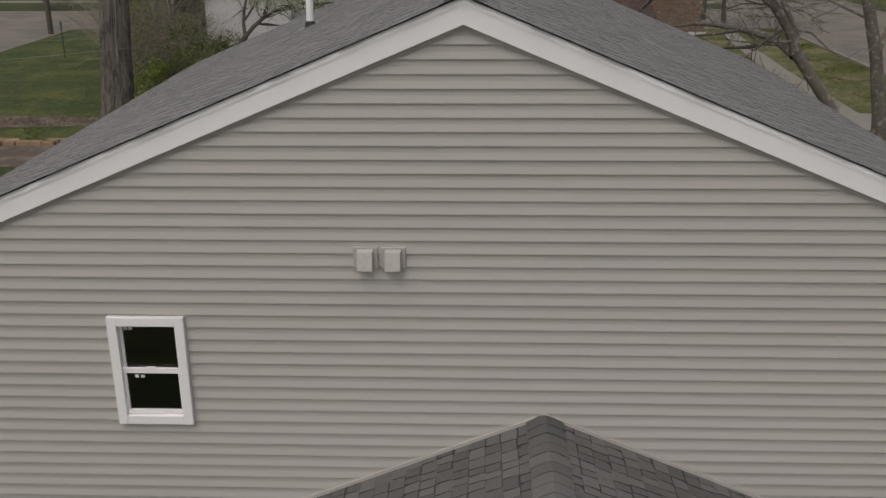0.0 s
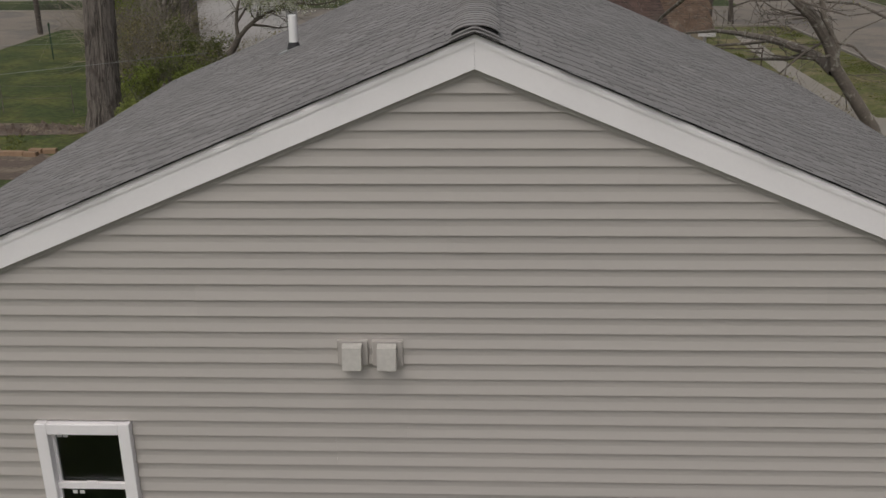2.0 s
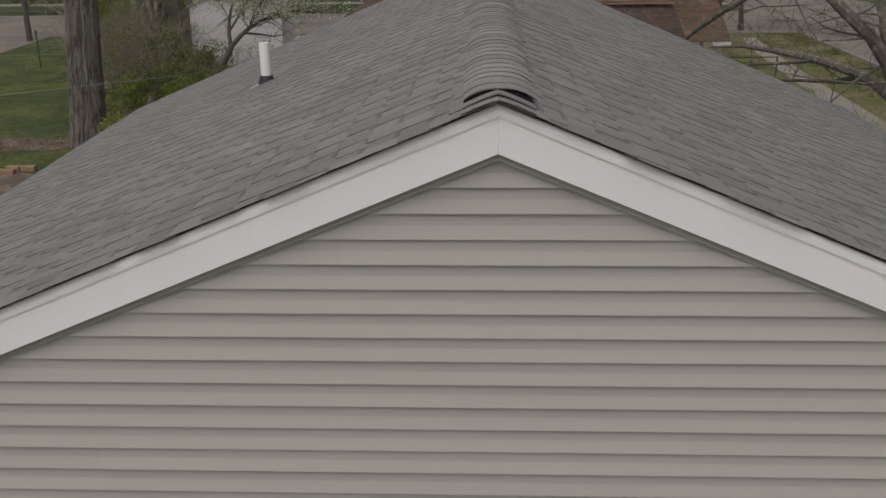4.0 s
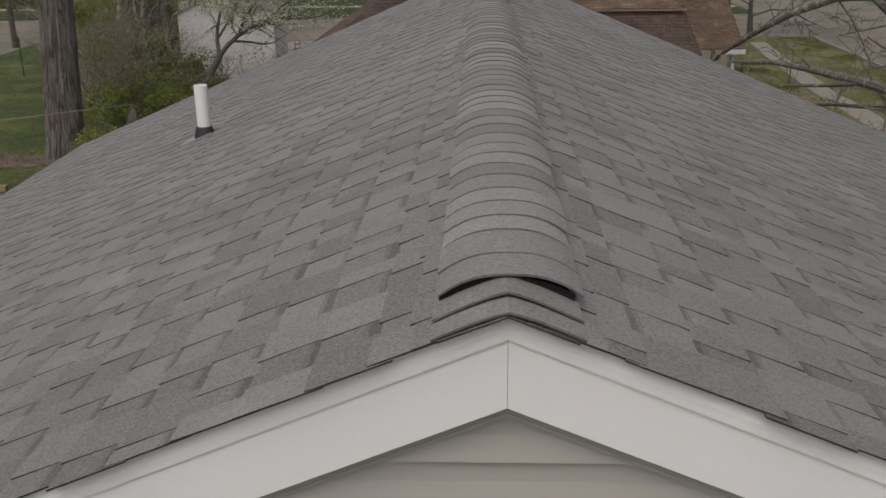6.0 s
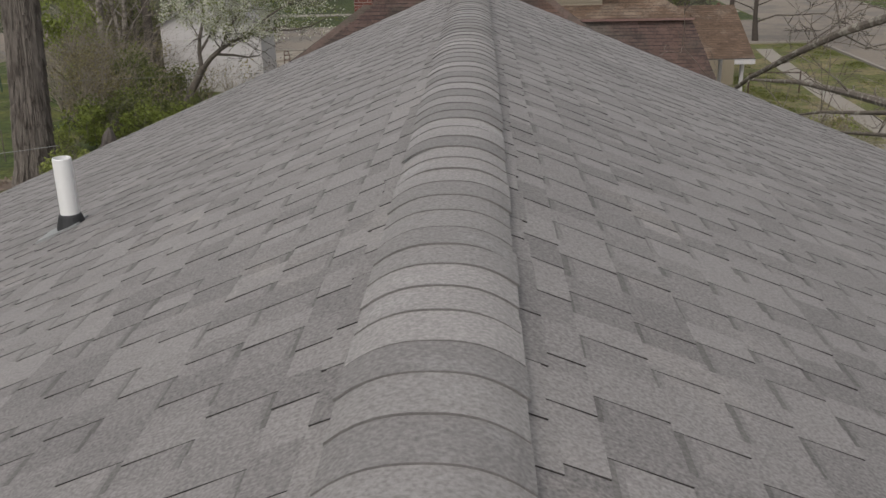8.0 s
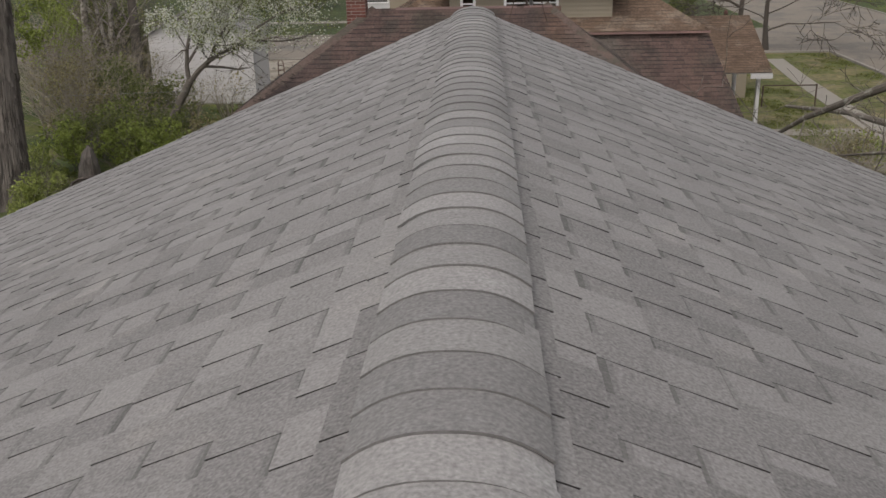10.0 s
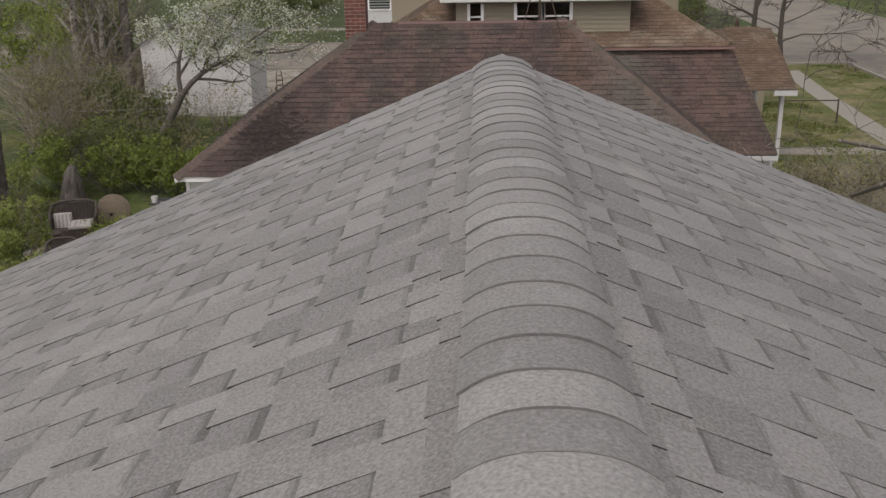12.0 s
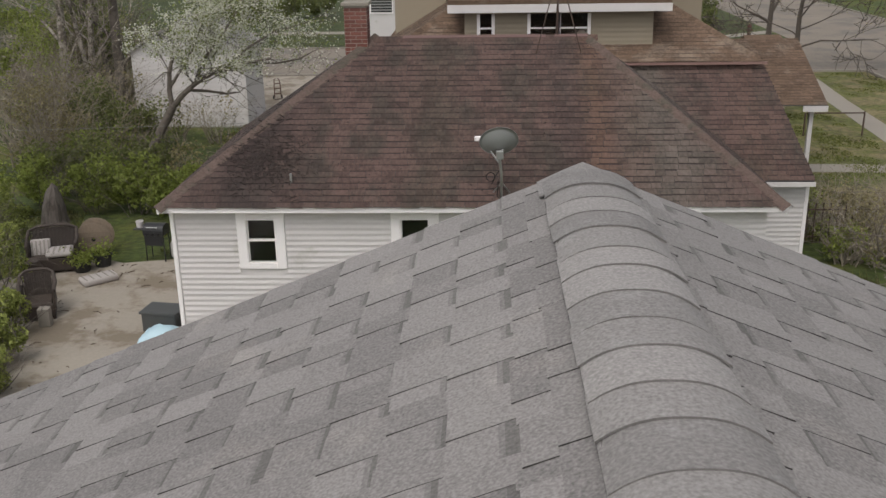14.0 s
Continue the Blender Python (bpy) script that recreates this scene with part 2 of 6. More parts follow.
def under(name, me, parent=None, m=None, label="", kind=""):
    """An object of a mesh, as a part of its parent."""
    ob = new(name, me)
    if m is not None:
        ob.matrix_basis = m
    if parent is not None:
        ob.parent = parent
    if label:
        ob["label"] = label
    if kind:
        ob["kind"] = kind
    return ob


def thing(name, label, category, at=(0, 0, 0), turn=0.0, group="", kind=""):
    ob = new(name)
    ob.matrix_basis = pose(*at, 0, 0, turn)
    return tagged(ob, label, category, group, kind)


BOX_FACES = [(0, 3, 2, 1), (4, 5, 6, 7), (0, 1, 5, 4), (1, 2, 6, 5), (2, 3, 7, 6), (3, 0, 4, 7)]


class Shape:
    """Gathers simple solids into one mesh."""

    def __init__(self):
        self.v, self.f, self.i = [], [], []

    def add(self, verts, faces, index=0):
        k = len(self.v)
        self.v += [tuple(p) for p in verts]
        self.f += [tuple(a + k for a in f) for f in faces]
        self.i += [index] * len(faces)
        return self

    def box(self, x0, x1, y0, y1, z0, z1, index=0, m=None):
        c = [(x0, y0, z0), (x1, y0, z0), (x1, y1, z0), (x0, y1, z0), (x0, y0, z1), (x1, y0, z1), (x1, y1, z1), (x0, y1, z1)]
        if m is not None:
            c = [m @ Vector(p) for p in c]
        return self.add(c, BOX_FACES, index)

    def soft_box(self, x0, x1, y0, y1, z0, z1, r=0.02, index=0, m=None):
        """A box with its edges bevelled."""
        bm = bmesh.new()
        bmesh.ops.create_cube(bm, size=1.0)
        for v in bm.verts:
            v.co = Vector(((x0 + x1) / 2 + v.co.x * (x1 - x0), (y0 + y1) / 2 + v.co.y * (y1 - y0), (z0 + z1) / 2 + v.co.z * (z1 - z0)))
        bmesh.ops.bevel(bm, geom=bm.edges[:], offset=min(r, 0.45 * min(x1 - x0, y1 - y0, z1 - z0)), segments=2, affect="EDGES", profile=0.6)
        bm.verts.index_update()
        vs = [(m @ v.co if m is not None else v.co)[:] for v in bm.verts]
        fs = [tuple(v.index for v in f.verts) for f in bm.faces]
        bm.free()
        return self.add(vs, fs, index)

    def prism(self, outline, y0, y1, index=0):
        """An outline in x and z, drawn out along y."""
        n = len(outline)
        vs = [(x, y0, z) for x, z in outline] + [(x, y1, z) for x, z in outline]
        fs = [tuple(range(n)), tuple(range(2 * n - 1, n - 1, -1))] + [(k, k + n, (k + 1) % n + n, (k + 1) % n) for k in range(n)]
        return self.add(vs, fs, index)

    def tube(self, points, radii, sides=8, index=0, caps=True):
        pts = [Vector(p) for p in points]
        if isinstance(radii, (int, float)):
            radii = [radii] * len(pts)
        vs, fs = [], []
        ref = Vector((0, 0, 1)) if abs((pts[-1] - pts[0]).normalized().z) < 0.9 else Vector((1, 0, 0))
        for k, p in enumerate(pts):
            d = (pts[min(k + 1, len(pts) - 1)] - pts[max(k - 1, 0)]).normalized()
            a = d.cross(ref).normalized()
            b = d.cross(a)
            for s in range(sides):
                w = 2 * math.pi * s / sides
                vs.append(p + radii[k] * (math.cos(w) * a + math.sin(w) * b))
        for k in range(len(pts) - 1):
            for s in range(sides):
                t = (s + 1) % sides
                fs.append((k * sides + s, k * sides + t, (k + 1) * sides + t, (k + 1) * sides + s))
        if caps:
            fs += [tuple(range(sides - 1, -1, -1)), tuple(range((len(pts) - 1) * sides, len(pts) * sides))]
        return self.add(vs, fs, index)

    def lathe(self, profile, sides=20, centre=(0, 0), index=0):
        """A profile of (radius, z) turned about a vertical axis."""
        vs, fs = [], []
        for r, z in profile:
            for s in range(sides):
                w = 2 * math.pi * s / sides
                vs.append((centre[0] + r * math.cos(w), centre[1] + r * math.sin(w), z))
        for k in range(len(profile) - 1):
            for s in range(sides):
                t = (s + 1) % sides
                fs.append((k * sides + s, k * sides + t, (k + 1) * sides + t, (k + 1) * sides + s))
        fs += [tuple(range(sides - 1, -1, -1)), tuple(range((len(profile) - 1) * sides, len(profile) * sides))]
        return self.add(vs, fs, index)

    def mesh(self, name, materials, smooth=False):
        return mesh_of(name, self.v, self.f, materials, self.i, smooth)

    def part(self, name, materials, parent=None, label="", m=None, smooth=False, kind=""):
        return under(name, self.mesh(name, materials, smooth), parent, m, label, kind)


class Slope:
    """A sloping plane: origin at the top, u level along it, v down it, n out of it."""

    def __init__(self, origin, u, v):
        self.o, self.u, self.v = Vector(origin), Vector(u).normalized(), Vector(v).normalized()
        self.n = self.u.cross(self.v)
        if self.n.z < 0:
            self.n = -self.n

    def at(self, u, v, n=0.0):
        return self.o + u * self.u + v * self.v + n * self.n

    def matrix(self, u, v, n=0.0):
        m = Matrix((self.u, self.v, self.n)).transposed().to_4x4()
        m.translation = self.at(u, v, n)
        return m


TAB_FACES = [(4, 5, 9, 8), (8, 9, 11, 10), (10, 11, 6, 7), (0, 1, 5, 4), (3, 7, 6, 2), (0, 4, 8, 10, 7, 3), (1, 2, 6, 11, 9, 5)]
TAB_INDEX = [2, 3, 0, 1, 1, 1, 1]


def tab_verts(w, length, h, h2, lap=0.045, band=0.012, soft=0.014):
    """One shingle tab: it lies on the course below at its top and stands proud at its butt; h and h2: how proud at
    either end.
    The first strip of its weather face takes the darker band colour, fading in the next."""
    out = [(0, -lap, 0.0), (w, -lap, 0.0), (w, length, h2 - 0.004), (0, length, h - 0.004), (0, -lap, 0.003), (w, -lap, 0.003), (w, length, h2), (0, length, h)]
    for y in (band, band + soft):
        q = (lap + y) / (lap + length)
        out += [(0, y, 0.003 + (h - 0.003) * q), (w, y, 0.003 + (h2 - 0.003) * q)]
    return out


def flip(faces):
    return [tuple(reversed(f)) for f in faces]


def shingle_field(parent, slope, first, step, count, span, seed, material, single=None, most=300, low=0.004, high=0.0070, name="shingle", widths=(0.075, 0.168), band=BAND, fade=BAND_SOFT, gap=0.0015, teeth=False):
    """Courses of shingle tabs on a slope. span(v) gives the ends of a course; single(u, v) picks the tabs that are objects of their own."""
    rng = random.Random(seed)
    mid = (low + high) / 2
    kinds = [(round(widths[0] + (widths[1] - widths[0]) * k / 7, 3), h, h2, b) for k in range(8) for h, h2 in ((high, low), (high, low), (high, mid), (mid, low)) for b in (-0.02, 0.006, 0.009, 0.016)]
    # laminated shingles: proud teeth alternate with lower gaps, whose tops carry painted butt shade
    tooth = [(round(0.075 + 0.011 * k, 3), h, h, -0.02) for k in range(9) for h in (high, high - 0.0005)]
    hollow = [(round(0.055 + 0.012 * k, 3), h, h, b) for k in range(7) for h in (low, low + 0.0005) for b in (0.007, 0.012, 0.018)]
    mirrored = Matrix((slope.u, slope.v, slope.n)).determinant() < 0
    faces = flip(TAB_FACES) if mirrored else TAB_FACES
    meshes, verts, fs, made = {}, [], [], 0
    for c in range(count):
        v0 = first + (c - 1) * step
        a, b = span(v0 + 0.6 * step)
        u = a + rng.uniform(-0.02, 0.0)
        proud = rng.random() < 0.5
        while u < b:
            proud = not proud
            w, h, h2, bd = key = rng.choice((tooth if proud else hollow) if teeth else kinds)
            lap = min(0.045, v0)
            if b - u < w + 0.06:
                w = b - u + 0.01
            if single and made < most and single(u + w / 2, v0) and w == key[0] and lap > 0.04:
                if key not in meshes:
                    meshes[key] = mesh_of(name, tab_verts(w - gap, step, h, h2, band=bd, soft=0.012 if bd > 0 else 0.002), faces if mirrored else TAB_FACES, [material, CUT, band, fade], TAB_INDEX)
                m = slope.matrix(u, v0)
                ob = new(name, meshes[key])
                ob.matrix_basis, ob.parent = m, parent
                made += 1
            else:
                k = len(verts)
                length = step + rng.choice((-0.010, -0.004, 0.0, 0.003))
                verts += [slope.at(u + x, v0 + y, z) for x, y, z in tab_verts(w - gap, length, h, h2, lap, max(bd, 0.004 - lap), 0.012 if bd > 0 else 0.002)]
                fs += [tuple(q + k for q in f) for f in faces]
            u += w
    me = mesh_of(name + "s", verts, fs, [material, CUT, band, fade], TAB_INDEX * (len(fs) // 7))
    return under(name + "_field", me, parent, kind="stuff")


def lap_boards(parent, y, face, x_ends, z0, z1, step, material, seed, name="siding_board", holes=(), length=3.66, proud=0.017, pair=2, axis="x", joined=False):
    """Lap siding on an upright wall. face: -1 or +1, the way it looks; x_ends(z) gives the wall's ends at a height."""
    rng = random.Random(seed)
    shape = Shape()

    def put(x, off, z):
        return (x, y + face * off, z) if axis == "x" else (y + face * off, x, z)

    k, z = 0, z0
    seams = []
    while z < z1 - 1e-6:
        if k % pair == 0:
            shift = rng.uniform(0.4, length)
            seams = [shift + length * s for s in range(-12, 12)]
        top = min(z + step, z1)
        lo, hi = x_ends(z), x_ends(top)
        cuts = sorted([lo[0], lo[1]] + [s for s in seams if lo[0] + 0.3 < s < lo[1] - 0.3])
        runs = list(zip(cuts, cuts[1:]))
        for h0, h1, hz0, hz1 in holes:
            if z < hz1 - 0.02 and top > hz0 + 0.02:
                runs = [r for a, b in runs for r in ((a, min(b, h0)), (max(a, h1), b)) if r[1] - r[0] > 0.02]
        for n, (a, b) in enumerate(runs):
            ta, tb = max(a, hi[0]) if a <= lo[0] + 1e-6 else a, min(b, hi[1]) if b >= lo[1] - 1e-6 else b
            if tb <= ta:
                ta = tb = (max(a, hi[0]) + min(b, hi[1])) / 2
            ex = 0.0015 if n % 2 else 0.0
            # the face bellies out towards its butt
            zm, q = z + 0.52 * (top - z), 0.52
            ma, mb = a + (ta - a) * q, b + (tb - b) * q
            vs = [put(a, proud + ex, z), put(b, proud + ex, z), put(tb, 0.0015 + ex, top + 0.002), put(ta, 0.0015 + ex, top + 0.002), put(a, 0.0, z + 0.002), put(b, 0.0, z + 0.002),
                  put(a, proud + ex - 0.0008, z + 0.005), put(b, proud + ex - 0.0008, z + 0.005), put(ma, 0.24 * proud + 0.001 + ex, zm), put(mb, 0.24 * proud + 0.001 + ex, zm)]
            fs = [(0, 1, 7, 6), (6, 7, 9, 8), (8, 9, 2, 3), (4, 5, 1, 0), (0, 6, 8, 3, 4), (1, 5, 2, 9, 7)]
            fs = fs if (face < 0) == (axis == "x") else flip(fs)
            if joined:
                shape.add(vs, fs)
            else:
                under(name, mesh_of(name, vs, fs, material), parent)
        z, k = z + step, k + 1
    if joined:
        shape.part("siding", material, parent, kind="stuff")


def leaf_cloud(name, centres, size, material, parent, seed, droop=0.3):
    """Many small single leaves, each a bent pair of triangles."""
    rng = random.Random(seed)
    vs, fs = [], []
    for c in centres:
        s = size * rng.uniform(0.6, 1.3)
        a = Vector((rng.gauss(0, 1), rng.gauss(0, 1), rng.gauss(0, 0.6))).normalized()
        b = a.cross(Vector((rng.gauss(0, 1), rng.gauss(0, 1), rng.gauss(0, 1)))).normalized()
        nrm = a.cross(b) * s * 0.18
        c = Vector(c)
        k = len(vs)
        vs += [c - a * s * 0.5, c + b * s * 0.32 + nrm, c + a * s * 0.55 - Vector((0, 0, droop * s)), c - b * s * 0.32 + nrm]
        fs += [(k, k + 1, k + 2), (k, k + 2, k + 3)]
    return under(name, mesh_of(name, vs, fs, material), parent, kind="stuff")


def grow(rng, start, way, length, radius, depth, limbs, wander=0.16, lift=0.05, spread=0.9, forks=(2, 4), thin=0.62):
    """A branch as a wandering polyline; it calls itself for its side shoots."""
    steps = max(3, int(length / 0.35)) if depth > 1 else 3
    p, d, r = Vector(start), Vector(way).normalized(), radius
    pts, rad = [p.copy()], [r]
    for k in range(steps):
        d = (d + Vector((rng.gauss(0, wander), rng.gauss(0, wander), rng.gauss(0, wander) + lift))).normalized()
        p = p + d * (length / steps)
        r = radius * (1 - 0.72 * (k + 1) / steps)
        pts.append(p.copy())
        rad.append(max(r, 0.003))
    limbs.append((pts, rad, depth))
    if depth <= 0:
        return
    for _ in range(rng.randint(*forks)):
        k = rng.randint(max(1, steps // 3), steps)
        side = Vector((rng.gauss(0, 1), rng.gauss(0, 1), rng.gauss(0, 0.5))).normalized()
        way2 = ((pts[k] - pts[k - 1]).normalized() + side * spread).normalized()
        grow(rng, pts[k], way2, length * rng.uniform(0.45, 0.75), max(rad[k] * thin, 0.004), depth - 1, limbs, wander, lift, spread, forks, thin)


def limbs_mesh(limbs, sides=(4, 5, 6, 8, 10), least=0.0):
    shape = Shape()
    for pts, rad, depth in limbs:
        rad = [max(r, least) for r in rad]
        shape.tube(pts, rad, sides[min(depth, len(sides) - 1)], caps=False)
    return shape

# ---- the ground ----
def sheet(name, outline, z, thick, material, label, category="ground"):
    n = len(outline)
    vs = [(x, y, z) for x, y in outline] + [(x, y, z - thick) for x, y in outline]
    fs = [tuple(range(n))] + [(k, k + n, (k + 1) % n + n, (k + 1) % n) for k in range(n)]
    area = sum(outline[k][0] * outline[(k + 1) % n][1] - outline[(k + 1) % n][0] * outline[k][1] for k in range(n))
    if area < 0:
        fs = flip(fs)
    return tagged(new(name, mesh_of(name, vs, fs, material)), label, category, kind="structure")


sheet("ground", [(-900, -900), (900, -900), (900, 900), (-900, 900)], 0.0, 0.3, LAWN, "uneven green spring lawn with worn patches")
sheet("verge", [(8.5, 19.0), (17.4, 19.0), (17.4, 51.4), (8.5, 51.4)], 0.008, 0.05, VERGE, "rough spring grass verge with dry straw patches")
sheet("lawn_far", [(-120, 61.2), (17.3, 61.2), (17.3, 110), (-120, 110)], 0.006, 0.05, SHADED_LAWN, "lawn across the street, its green darkened for tree shade")
sheet("road_far", [(-300, 51.5), (17.5, 51.5), (17.5, 61), (-300, 61)], 0.012, 0.05, ROADWAY, "pale worn asphalt street behind the gardens", "road")
sheet("road_side", [(17.5, -60), (26.5, -60), (26.5, 300), (17.5, 300)], 0.014, 0.05, ROADWAY, "pale worn asphalt street beside the corner house", "road")
sheet("road_west", [(-38, -60), (-24.5, -60), (-24.5, 51.4), (-38, 51.4)], 0.010, 0.05, ROADWAY, "pale worn asphalt side street", "road")


# ---- the grey-roofed house ----
PITCH = 0.4167
COS = 1 / math.sqrt(1 + PITCH * PITCH)
SIN = PITCH * COS
TOP, BACK, HALF, WALL = 6.65, 8.32, 4.22, 3.98
house = thing("house", "beige vinyl-sided house with a grey shingle gable roof", "house")


def roof_z(x):
    return TOP - PITCH * abs(x)


# walls: front and back gables, sides, with the window's opening cut through the front
WIN = (-2.705, -2.145, 3.355, 4.240)
front = Shape()
c = 0.03
low = roof_z(WALL) - 0.24
front.prism([(-WALL, 0.0), (WIN[0], 0.0), (WIN[0], roof_z(WIN[0]) - 0.24), (-WALL, low)], c, 0.16)
front.prism([(WIN[0], 0.0), (WIN[1], 0.0), (WIN[1], WIN[2]), (WIN[0], WIN[2])], c, 0.16)
front.prism([(WIN[0], WIN[3]), (WIN[1], WIN[3]), (WIN[1], roof_z(WIN[1]) - 0.24), (WIN[0], roof_z(WIN[0]) - 0.24)], c, 0.16)
front.prism([(WIN[1], 0.0), (WALL, 0.0), (WALL, low), (0, TOP - 0.24), (WIN[1], roof_z(WIN[1]) - 0.24)], c, 0.16)
wall_front = front.part("wall", SHEATHING, house, "beige horizontal vinyl siding on the gable end")
back = Shape().prism([(-WALL, 0), (WALL, 0), (WALL, low), (0, TOP - 0.24), (-WALL, low)], BACK - 0.3, BACK - 0.16)
wall_back = back.part("wall", SHEATHING, house)
sides = [Shape().box(s * WALL - 0.07, s * WALL + 0.07, 0.16, BACK - 0.3, 0, low - 0.02).part("wall", SHEATHING, house) for s in (-1, 1)]
Shape().box(-WALL + 0.1, WALL - 0.1, 0.2, BACK - 0.35, 2.72, 2.8).part("upper_floor", INSIDE, house)
Shape().box(-3.7, -1.0, 2.4, 2.46, 2.8, 4.7).part("room_wall", INSIDE, house)

# roof slabs, with their underlay
roof = Shape()
for s in (-1, 1):
    a, b = (0, TOP - 0.01), (s * HALF, roof_z(HALF) - 0.01)
    roof.prism([a, b, (b[0], b[1] - 0.10), (0, TOP - 0.13)][::s], 0.004, BACK - 0.045)
roof = roof.part("roof", UNDER, house, "grey asphalt shingles in staggered courses")
# the ridge falls a little towards the front
roof.matrix_basis = Matrix.Translation((0, BACK, 0)) @ Matrix.Rotation(math.atan(0.022 / BACK), 4, "X") @ Matrix.Translation((0, -BACK, 0))
for s in (-1, 1):
    Shape().box(s * HALF - 0.012, s * HALF + 0.012, -0.02, BACK - 0.01, roof_z(HALF) - 0.23, roof_z(HALF) - 0.050).part("eave_board", WHITE, house)

# rake boards, drip edge and channel on both gable ends
for y0, sgn, drop in ((0.0, -1, 0.022), (BACK - 0.04, 1, 0.0)):
    for s in (-1, 1):
        def band(z_top, z_low, out, back_to, name, mat, lab="", bulge=0.0, lean=0.0, gap=0.0):
            vs, fs = [], []
            for x in (s * gap, s * HALF):
                zt, zl = roof_z(x) + z_top, roof_z(x) + z_low
                prof = [(back_to, zl), (out, zl), (out + bulge - lean * 0.4, (zt + zl) / 2), (out - lean, zt), (back_to, zt)]
                vs += [(x, y0 + sgn * o, z) for o, z in prof]
            n = 5
            fs = [(k, (k + 1) % n, (k + 1) % n + n, k + n) for k in range(n)] + [tuple(range(n - 1, -1, -1)), tuple(range(n, 2 * n))]
            if s * sgn > 0:
                fs = flip(fs)
            under(name, mesh_of(name, vs, fs, mat), house, label=lab)

        band(-0.048 - drop, -0.214, 0.041, -0.02, "rake_board", WHITE, "white aluminium-clad rake board", gap=0.0004)
        band(-0.010 - drop, -0.054 - drop, 0.047, -0.02, "drip_edge", WHITE, "white metal drip edge", 0.003, 0.008)
        band(0.001 - drop, -0.0095 - drop, 0.033, -0.04, "starter_strip", STARTER, "dark edge of the starter shingles")
        band(-0.208, -0.243, 0.012, -0.01, "siding_channel", JCHAN, "beige vinyl edge channel")
        band(-0.239, -0.246, 0.014, 0.010, "channel_lip", JCHAN)

# the ridge front: two folded caps, then the raised vent under curved caps
def cap_profile(width, crown, edge, flat):
    """Points across a cap, from left to right: round at the crown, bending down to the slopes."""
    out = []
    for k in range(13):
        x = width * (k / 12 - 0.5)
        q = abs(x) / (width / 2)
        out.append((x, crown - (crown - edge) * (q ** flat)))
    return out


def cap_mesh(profile, length, rise, thick=0.0048, material=None, name="ridge_cap"):
    """A curved cap shingle: its butt faces -y and stands proud of the one before it."""
    n = len(profile)
    vs = [(x, 0.0, z + rise - thick) for x, z in profile] + [(x, 0.0, z + rise) for x, z in profile]
    vs += [(x, length, z) for x, z in profile]
    fs = [(k, k + 1, k + 1 + n, k + n) for k in range(n - 1)] + [(k + n, k + 1 + n, k + 1 + 2 * n, k + 2 * n) for k in range(n - 1)]
    fs += [(0, n, 2 * n), (n - 1, 3 * n - 1, 2 * n - 1)]
    me = mesh_of(name, vs, fs, [material or CAP, CAP_EDGE], [1] * (n - 1) + [0] * (n + 1))
    return me


ridge_rng = random.Random(11)
fold = cap_profile(0.268, 0.006, -0.046, 1.25)
under("ridge_cap", cap_mesh(fold, 0.22, 0.006), roof, pose(0, -0.056, TOP - 0.001))
under("ridge_cap", cap_mesh([(x, z + 0.009 - 0.03 * abs(x)) for x, z in fold], 0.24, 0.006), roof, pose(0, 0.012, TOP))
# vent body; a black face paints the shade in its mouth under the first cap
vent = Shape()
arch = cap_profile(0.250, 0.014, -0.019, 2.5)
ridge_line = [(x, -PITCH * abs(x) + 0.012 - 0.03) for x, _ in arch]
n = len(arch)
vent.add([(x, 0.0, z) for x, z in arch] + [(x, 0.0, z) for x, z in ridge_line], [(k, k + n, k + 1 + n, k + 1) for k in range(n - 1)])
vent.part("ridge_vent", BLACK, roof, "end of the ridge vent, its dark mouth a black face", pose(0, 0.092, TOP))
long_vent = Shape()
m = len(arch)
long_vent.add([(x, 0.0, z) for x, z in arch] + [(x, BACK - 0.20, z) for x, z in arch], [(k, k + 1, k + 1 + m, k + m) for k in range(m - 1)])
for s in (-1, 1):
    long_vent.box(min(s * 0.112, s * 0.120), max(s * 0.112, s * 0.120), 0.0, BACK - 0.20, -0.07, -0.018, 1)
long_vent.part("ridge_vent", [CAP_EDGE, SHINGLE], roof, m=pose(0.006, 0.10, TOP))
over = [cap_profile(w, 0.020, -0.024, 2.5) for w in (0.264, 0.268, 0.272)]
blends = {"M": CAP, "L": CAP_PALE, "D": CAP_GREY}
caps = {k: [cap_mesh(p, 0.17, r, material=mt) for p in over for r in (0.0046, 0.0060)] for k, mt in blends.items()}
# where each cap begins along the ridge, and its blend
CAP_AT = (0.082, 0.2, 0.339, 0.433, 0.539, 0.643, 0.759, 0.865, 0.975, 1.083, 1.204, 1.317, 1.43, 1.53, 1.642, 1.74, 1.843, 1.946, 2.05, 2.161, 2.269, 2.377, 2.485, 2.589, 2.7, 2.819, 2.943, 3.048, 3.161, 3.278, 3.395, 3.512, 3.629, 3.746, 3.863, 3.98, 4.097, 4.214, 4.337, 4.445, 4.556, 4.667, 4.778, 4.892, 5.011, 5.133, 5.254, 5.369, 5.508, 5.639, 5.761, 5.876, 5.985, 6.095, 6.204, 6.314, 6.423, 6.533, 6.642, 6.783, 6.901, 7.039, 7.163, 7.298, 7.445, 7.562, 7.709, 7.834, 7.959, 8.084)
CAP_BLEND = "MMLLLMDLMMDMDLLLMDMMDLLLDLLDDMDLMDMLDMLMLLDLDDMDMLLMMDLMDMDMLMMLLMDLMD"
